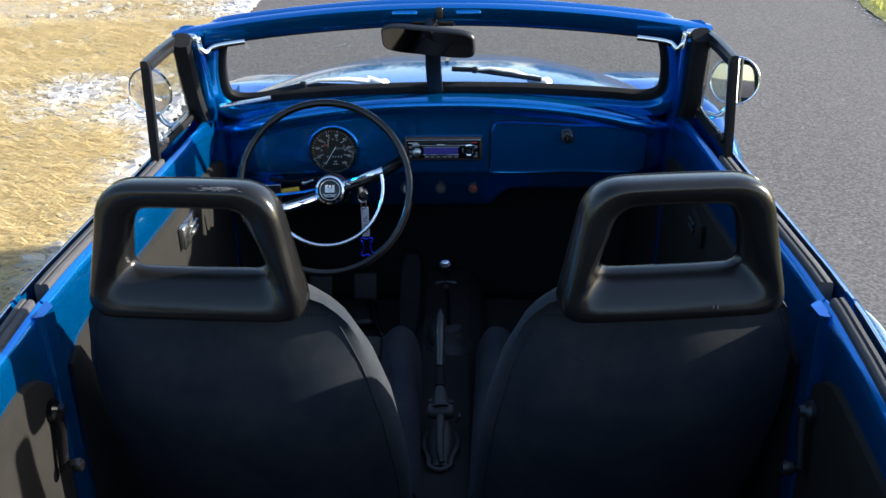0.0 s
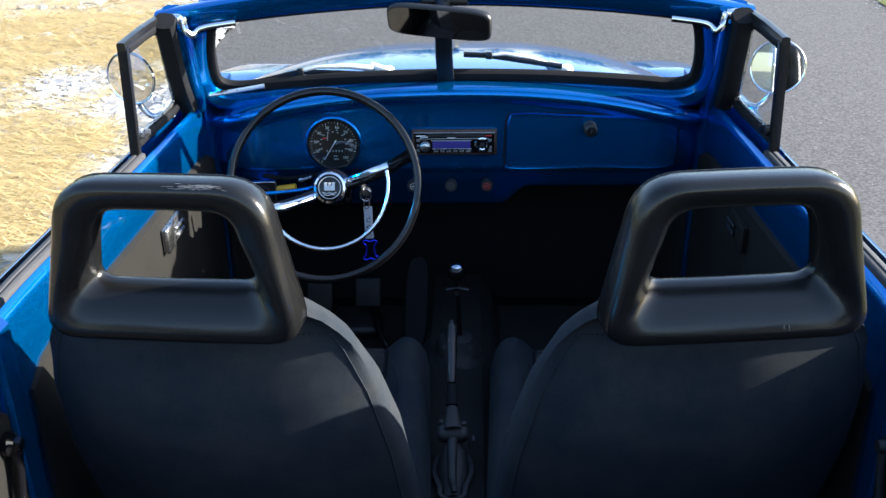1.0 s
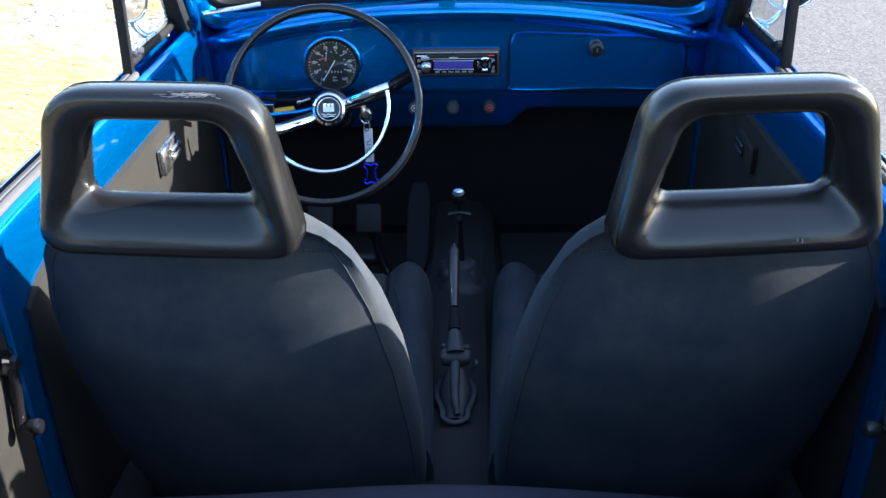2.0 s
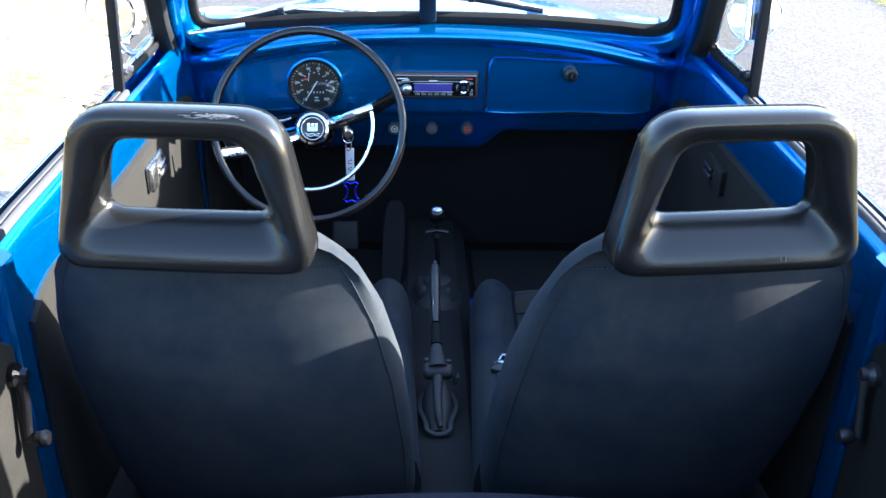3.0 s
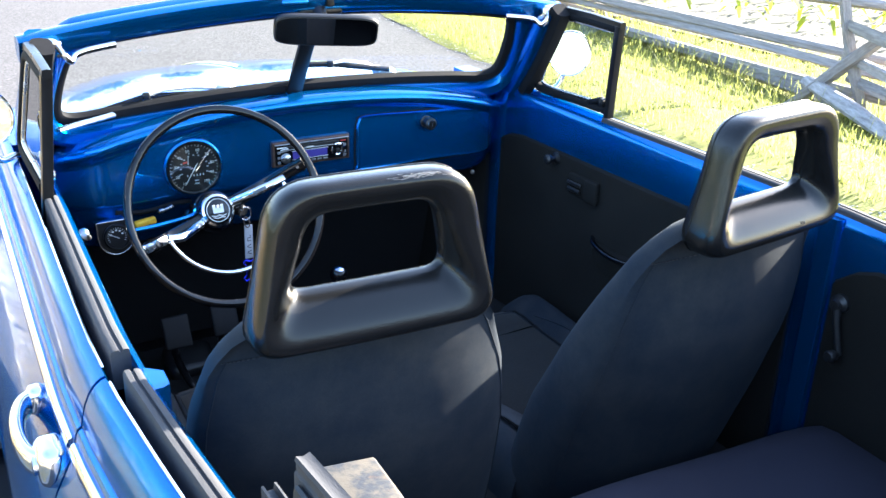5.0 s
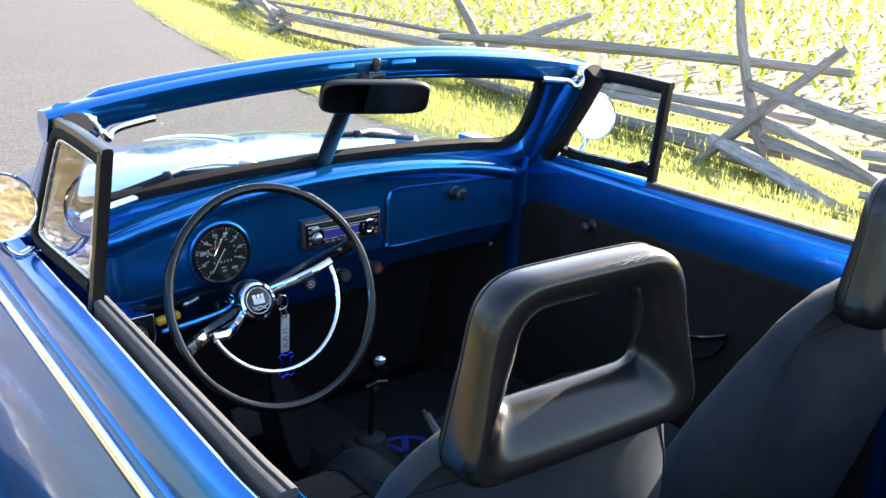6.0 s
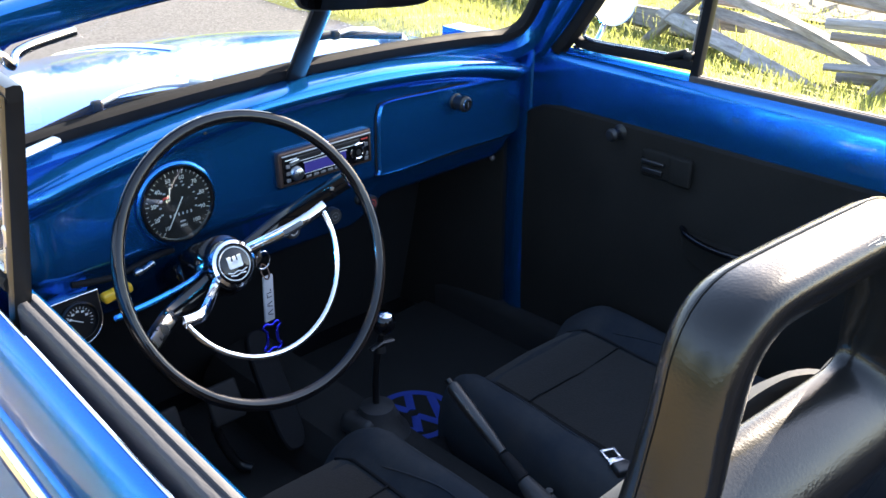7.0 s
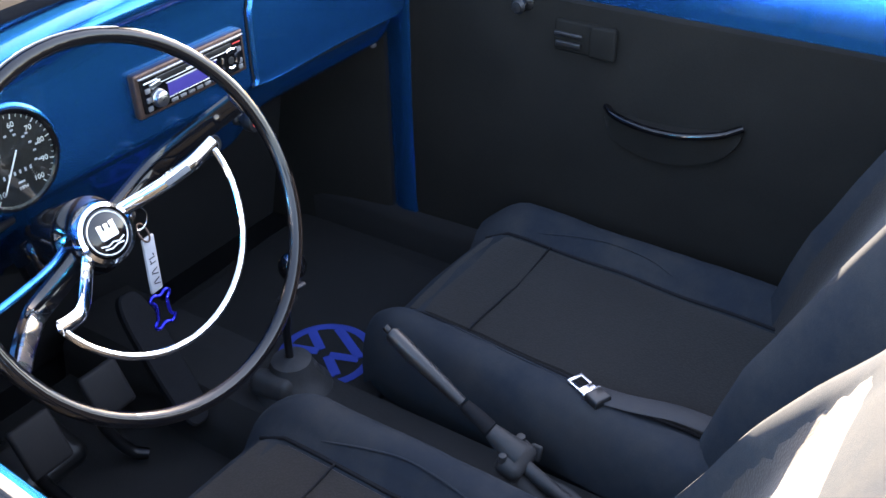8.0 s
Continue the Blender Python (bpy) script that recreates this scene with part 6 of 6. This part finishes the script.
def between(a, b_, spin=0.0):
    a, b_ = Vector(a), Vector(b_)
    d = (b_ - a).normalized()
    x = d.cross(Vector((0, 0, 1))).normalized()
    z = x.cross(d)
    m = Matrix((x, d, z)).transposed().to_4x4() @ pose(0, 0, 0, 0, spin, 0)
    m.translation = (a + b_) / 2
    return m


fence = tagged(new("rail_fence"), "weathered grey split rail zigzag fence with crossed posts", "fence")
fence.location = (4.6, 2.0, 0.0)
meshes = []
for s_ in range(6):
    o = part("rail", rail_mesh(3.1, 0.062, s_), RAIL, None, sharp=25)
    meshes.append(o.data)
    bpy.data.objects.remove(o)
FINV = Matrix.Translation(-Vector(fence.location))
def add_rail(a, b_, k, name="rail", fat=1.0, down=True):
    o = new(name, meshes[k % 6])
    o.parent, o.matrix_parent_inverse = fence, FINV
    a, b_ = (spread(a), spread(b_)) if down else (Vector(a), Vector(b_))
    fat *= 1.35
    L = (b_ - a).length
    o.matrix_basis = between(a, b_, 40 * k) @ Matrix.Diagonal((fat, L / 3.1, fat, 1))
    return o


rnd = random.Random(11)
knots = [(4.40, 1.85), (5.13, 5.56), (5.4, 9.8), (6.7, 13.3), (6.9, 17.2), (8.6, 20.6), (9.2, 24.4)]
k = 0
for i, ((xa, ya), (xb, yb)) in enumerate(zip(knots, knots[1:])):
    if i == 0:
        continue
    d = (Vector((xb, yb, 0)) - Vector((xa, ya, 0))).normalized()
    for j in range(5):
        z = (0.06, 0.19, 0.29, 0.36, 0.56)[j] if i == 0 else 0.06 + 0.09 * j + (0.04 if i % 2 else 0.0)
        ea, eb = rnd.uniform(0.15, 0.45) + (0.35 if i == 0 and j > 2 else 0), rnd.uniform(0.15, 0.45)
        a = Vector((xa, ya, z + rnd.uniform(-0.03, 0.03))) - d * ea + Vector((rnd.uniform(-0.05, 0.05), 0, 0))
        b2 = Vector((xb, yb, z + rnd.uniform(-0.03, 0.03))) + d * eb + Vector((rnd.uniform(-0.05, 0.05), 0, 0))
        add_rail(a, b2, k, fat=rnd.uniform(0.52, 0.70))
        k += 1
# the panel beside the car, its slumped end and the stakes that cross over it
for a, b2, fat in (((5.89, 2.11, 0.52), (6.28, 7.55, 0.23), 0.72), ((5.77, 2.30, 0.14), (6.40, 7.40, 0.02), 0.70), ((5.72, 2.42, 0.02), (6.45, 7.30, -0.10), 0.78), ((5.66, 2.36, -0.13), (6.35, 7.35, -0.20), 0.74), ((5.60, 2.50, -0.26), (6.50, 7.30, -0.30), 0.8),
                   ((5.52, 2.78, 0.39), (5.02, 0.55, 0.27), 0.72), ((5.62, 2.80, 0.14), (4.95, 0.95, -0.14), 0.76), ((5.46, 2.98, -0.08), (4.62, 1.05, -0.27), 0.86), ((5.64, 2.74, -0.02), (4.90, 0.60, -0.10), 0.66), ((5.72, 2.85, -0.22), (4.9, 1.5, -0.30), 0.8)):
    add_rail(a, b2, k, fat=fat, down=False)
    k += 1
for a, b2, fat in (((3.98, 0.85, 0.10), (4.75, -2.1, 0.12), 0.7), ((3.70, 0.80, 0.22), (4.70, -2.1, 0.22), 0.66), ((3.95, 0.90, 0.32), (4.80, -2.1, 0.33), 0.6), ((3.75, 0.85, 0.42), (4.75, -2.1, 0.46), 0.58)):
    add_rail(a, b2, k, fat=fat)       # next panel
    k += 1
add_rail((3.72, 0.66, -0.04), (4.00, 0.30, 0.62), k, "stake", 0.6)
add_rail((4.20, 0.72, -0.04), (3.86, 0.42, 0.66), k + 1, "stake", 0.62)
k += 2
add_rail((5.43, 2.87, 1.08), (5.66, 2.53, -0.38), k, "stake", 0.72, False)
add_rail((5.86, 2.17, 0.70), (5.30, 3.05, -0.33), k + 1, "stake", 0.62, False)
add_rail((6.18, 7.42, 0.95), (6.75, 6.90, -0.38), k + 2, "stake", 0.78, False)
add_rail((7.46, 6.24, 0.56), (6.10, 7.50, -0.10), k + 3, "stake", 0.78, False)
k += 4
for i, (x, y) in enumerate(knots):
    if i < 2:
        continue
    h = rnd.uniform(0.52, 0.62)
    d1 = rnd.uniform(0.38, 0.5)
    add_rail((x - d1, y + rnd.uniform(0, 0.15), -0.05), (x + d1 * 0.9, y - rnd.uniform(0.1, 0.3), h * 0.7), k, "stake", 0.65)
    add_rail((x - d1 * 0.9, y - rnd.uniform(0, 0.1), h), (x + d1 * 0.6, y + 0.05, -0.08), k + 1, "stake", 0.7)
    k += 2


def blades(n, place, height, width, bend, seed, segs=2, flat=False):
    rnd = random.Random(seed)
    vs, fs = [], []
    for _ in range(n):
        x, y, z = place(rnd)
        a = rnd.gauss(0.35, 0.55) + (math.pi if rnd.random() < 0.5 else 0) if flat else rnd.uniform(0, 2 * math.pi)
        h = height * rnd.uniform(0.45, 1.2)
        w_ = width * rnd.uniform(0.6, 1.3)
        dx, dy = math.cos(a), math.sin(a)
        px, py = -dy * w_, dx * w_
        k0 = len(vs)
        lean = rnd.uniform(0.15, 1.0) * bend
        for s_ in range(segs + 1):
            t = s_ / segs
            if flat:
                ox, oz = h * t, 0.008 + 0.045 * math.sin(math.pi * t) * rnd.random()
            else:
                ox, oz = h * lean * t * t, h * t * (1 - 0.35 * lean * t)
            wt = 1 - 0.85 * t
            vs.append((x + dx * ox - px * wt, y + dy * ox - py * wt, z + oz))
            vs.append((x + dx * ox + px * wt, y + dy * ox + py * wt, z + oz))
        for s_ in range(segs):
            q = k0 + 2 * s_
            fs.append((q, q + 1, q + 3, q + 2))
    return vs, fs


def right_verge(rnd):
    y = rnd.uniform(-4, 22) if rnd.random() < 0.5 else rnd.uniform(-1, 10)
    e = edge_right(y)
    u = rnd.random()
    x = e + 0.02 + (7.6 - e + 0.25 * max(0, y - 6)) * u ** 1.1
    return x, y, verge_z(x, y)


def stony(x, y):
    """How stony the left verge is: a bare strip along the asphalt, a washed-out patch, then straw with streaks."""
    d = edge_left(y) - x
    s_ = 1.1 * max(0.0, 1 - d / (0.30 + 0.16 * noise.noise((3, y * 1.4, 1))))
    s_ += 0.75 * math.exp(-((y - 3.5 - 0.25 * (d - 0.5)) / 0.55) ** 2) * max(0.0, min(1.0, 1.9 - d * 1.1))
    s_ += 0.55 * max(0.0, 1 - d / 0.9) * max(0.0, min(1.0, (y - 3.9) / 0.8))
    return s_ + 0.55 * noise.noise((x * 2.3, y * 1.6, 2)) + 0.40 * noise.noise((x * 6.5, y * 4.5, 5))


def left_verge(rnd):
    while True:
        y = rnd.uniform(-6, -1) if rnd.random() < 0.14 else rnd.uniform(-1, 14) if rnd.random() < 0.6 else rnd.uniform(0.5, 6)
        x = edge_left(y) - 0.10 - 5.0 * rnd.random() ** 1.4
        if stony(x, y) + rnd.gauss(0, 0.22) < 0.40:
            return x, y, 0.02


grass = tagged(finish("grass", *blades(42000, right_verge, 0.085, 0.0045, 0.9, 3), GRASS, smooth=False), "bright backlit yellow-green verge grass", "grass", kind="stuff")
tall = tagged(finish("tall_grass", *blades(5000, lambda r_: (lambda y: tuple(spread((interp([(p[1], p[0]) for p in knots], y) + r_.gauss(0, 0.3), y, 0.0))))(r_.uniform(0.2, 20)), 0.32, 0.005, 0.7, 4, 3), GRASS, smooth=False), "taller grass along the rail fence", "grass", kind="stuff")
straw = tagged(finish("straw", *blades(122000, left_verge, 0.30, 0.0021, 0.5, 6, 3, True), STRAW, smooth=False), "matted golden dry straw on the verge", "straw", kind="stuff")


def stone_mesh(seed):
    """A flat pale stone, a dozen facets."""
    r_ = random.Random(seed)
    n_ = 7
    rad = [r_.uniform(0.7, 1.15) for _ in range(n_)]
    low = [(rad[i] * math.cos(6.283 * i / n_), rad[i] * 0.8 * math.sin(6.283 * i / n_), -0.15) for i in range(n_)]
    top = [(0.78 * x + r_.uniform(-0.06, 0.06), 0.78 * y, 0.22 + r_.uniform(-0.06, 0.08)) for x, y, _ in low]
    return loft([low, top])


def stones():
    rnd = random.Random(14)
    kinds = [stone_mesh(i) for i in range(7)]
    vs, fs = [], []
    for q_ in range(54000):
        y = rnd.uniform(-1, 13) if q_ % 7 else rnd.uniform(-6, -1)
        x = edge_left(y) - 0.03 - (4.2 * rnd.random() ** 1.5 if q_ < 35000 else 0.9 * rnd.random())
        if stony(x, y) + rnd.gauss(0, 0.22) < 0.20:
            continue
        q = rnd.choice(kinds)
        s_ = rnd.uniform(0.008, 0.024) * (rnd.uniform(1.8, 3.8) if rnd.random() < 0.30 else 1)
        m = pose(x, y, 0.016, rnd.uniform(-12, 12), rnd.uniform(-12, 12), rnd.uniform(0, 360)) @ Matrix.Diagonal((s_, s_, s_ * 0.8, 1))
        k0 = len(vs)
        vs += [tuple(m @ Vector(p)) for p in q[0]]
        fs += [tuple(i + k0 for i in f_) for f_ in q[1]]
    return vs, fs


def edge_chips():
    rnd = random.Random(31)
    kinds = [stone_mesh(i + 20) for i in range(5)]
    vs, fs = [], []
    for _ in range(1500):
        y = rnd.uniform(-2, 16)
        x = edge_right(y) + rnd.gauss(-0.02, 0.06)
        q = rnd.choice(kinds)
        s_ = rnd.uniform(0.003, 0.009)
        m = pose(x, y, 0.010, rnd.uniform(-12, 12), rnd.uniform(-12, 12), rnd.uniform(0, 360)) @ Matrix.Diagonal((s_, s_, s_ * 0.8, 1))
        k0 = len(vs)
        vs += [tuple(m @ Vector(p)) for p in q[0]]
        fs += [tuple(i + k0 for i in f_) for f_ in q[1]]
    return vs, fs


grit = tagged(finish("grit", *edge_chips(), STONE, smooth=False), "loose pale grit where asphalt meets grass", "grit", kind="stuff")
chips = tagged(finish("pale_stones", *stones(), STONE, smooth=False), "flat pale grey limestone chips along the road edge", "stones", kind="stuff")


def corn_field():
    rnd = random.Random(21)
    vs, fs = [], []
    for row in range(34):
        x = 6.4 + 0.62 * row
        y = -3.0
        while y < 26:
            y += rnd.uniform(0.20, 0.42) * (1 + row * 0.012)
            xx = x + rnd.uniform(-0.05, 0.05) + 0.12 * max(0, y - 8)
            h = rnd.uniform(0.26, 0.55)
            z0 = 0.03 + 0.006 * (xx - 6)
            for leaf in range(5):
                a = rnd.uniform(0, 6.28)
                lo, ln = h * (0.15 + 0.16 * leaf), rnd.uniform(0.18, 0.34)
                up = rnd.uniform(0.8, 1.5)
                dx, dy = math.cos(a), math.sin(a)
                k0 = len(vs)
                for t, w_ in ((0, 0.012), (0.4, 0.022), (0.75, 0.016), (1.0, 0.002)):
                    rx, rz = ln * t * 0.8, lo + ln * up * (t - 0.75 * t * t)
                    vs.append(spread((xx + dx * rx - dy * w_, y + dy * rx + dx * w_, z0 + rz)))
                    vs.append(spread((xx + dx * rx + dy * w_, y + dy * rx - dx * w_, z0 + rz)))
                for s_ in range(3):
                    q = k0 + 2 * s_
                    fs.append((q, q + 1, q + 3, q + 2))
    return vs, fs


corn = tagged(finish("corn_rows", *corn_field(), CORN, smooth=False), "rows of young green corn plants", "corn", kind="stuff")


# far trees beyond the field and the road's bend: a distant belt of foliage
def tree_belt():
    rnd = random.Random(77)
    vs, fs = [], []
    spots = [(rnd.uniform(45, 110), rnd.uniform(30, 140)) for _ in range(46)] + [(rnd.uniform(-44, -24), rnd.uniform(-50, 60)) for _ in range(34)] + [(rnd.uniform(-60, 40), rnd.uniform(95, 130)) for _ in range(30)]
    for x, y in spots:
        h, w_ = rnd.uniform(8, 13) * (1.3 if x < -20 and y < 61 else 0.8), rnd.uniform(2.8, 4.8)
        for c_ in range(260):
            u, a = rnd.random(), rnd.uniform(0, 6.283)
            r_ = w_ * (0.35 + 0.65 * math.sin(math.pi * min(1, 0.12 + 0.88 * u))) * rnd.uniform(0.45, 1.0)
            cx, cy, cz = x + r_ * math.cos(a), y + r_ * math.sin(a), 1.2 + (h - 1.2) * u
            s_ = rnd.uniform(0.25, 0.6)
            t1, t2 = rnd.uniform(0, 6.283), rnd.uniform(-1, 1)
            e1 = Vector((math.cos(t1), math.sin(t1), t2)).normalized() * s_
            e2 = e1.cross(Vector((rnd.uniform(-1, 1), rnd.uniform(-1, 1), 1))).normalized() * s_ * 0.7
            k0 = len(vs)
            p = Vector((cx, cy, cz))
            vs += [tuple(p - e1), tuple(p + e2), tuple(p + e1), tuple(p - e2)]
            fs.append((k0, k0 + 1, k0 + 2, k0 + 3))
        k0 = len(vs)
        vs += [(x - 0.2, y, 0), (x + 0.2, y, 0), (x + 0.08, y, h * 0.7), (x - 0.08, y, h * 0.7), (x, y - 0.2, 0), (x, y + 0.2, 0), (x, y + 0.08, h * 0.7), (x, y - 0.08, h * 0.7)]
        fs += [(k0, k0 + 1, k0 + 2, k0 + 3), (k0 + 4, k0 + 5, k0 + 6, k0 + 7)]
    return vs, fs


woods = tagged(finish("distant_trees", *tree_belt(), WOODS, smooth=False), "distant belt of dark green trees", "trees", kind="stuff")
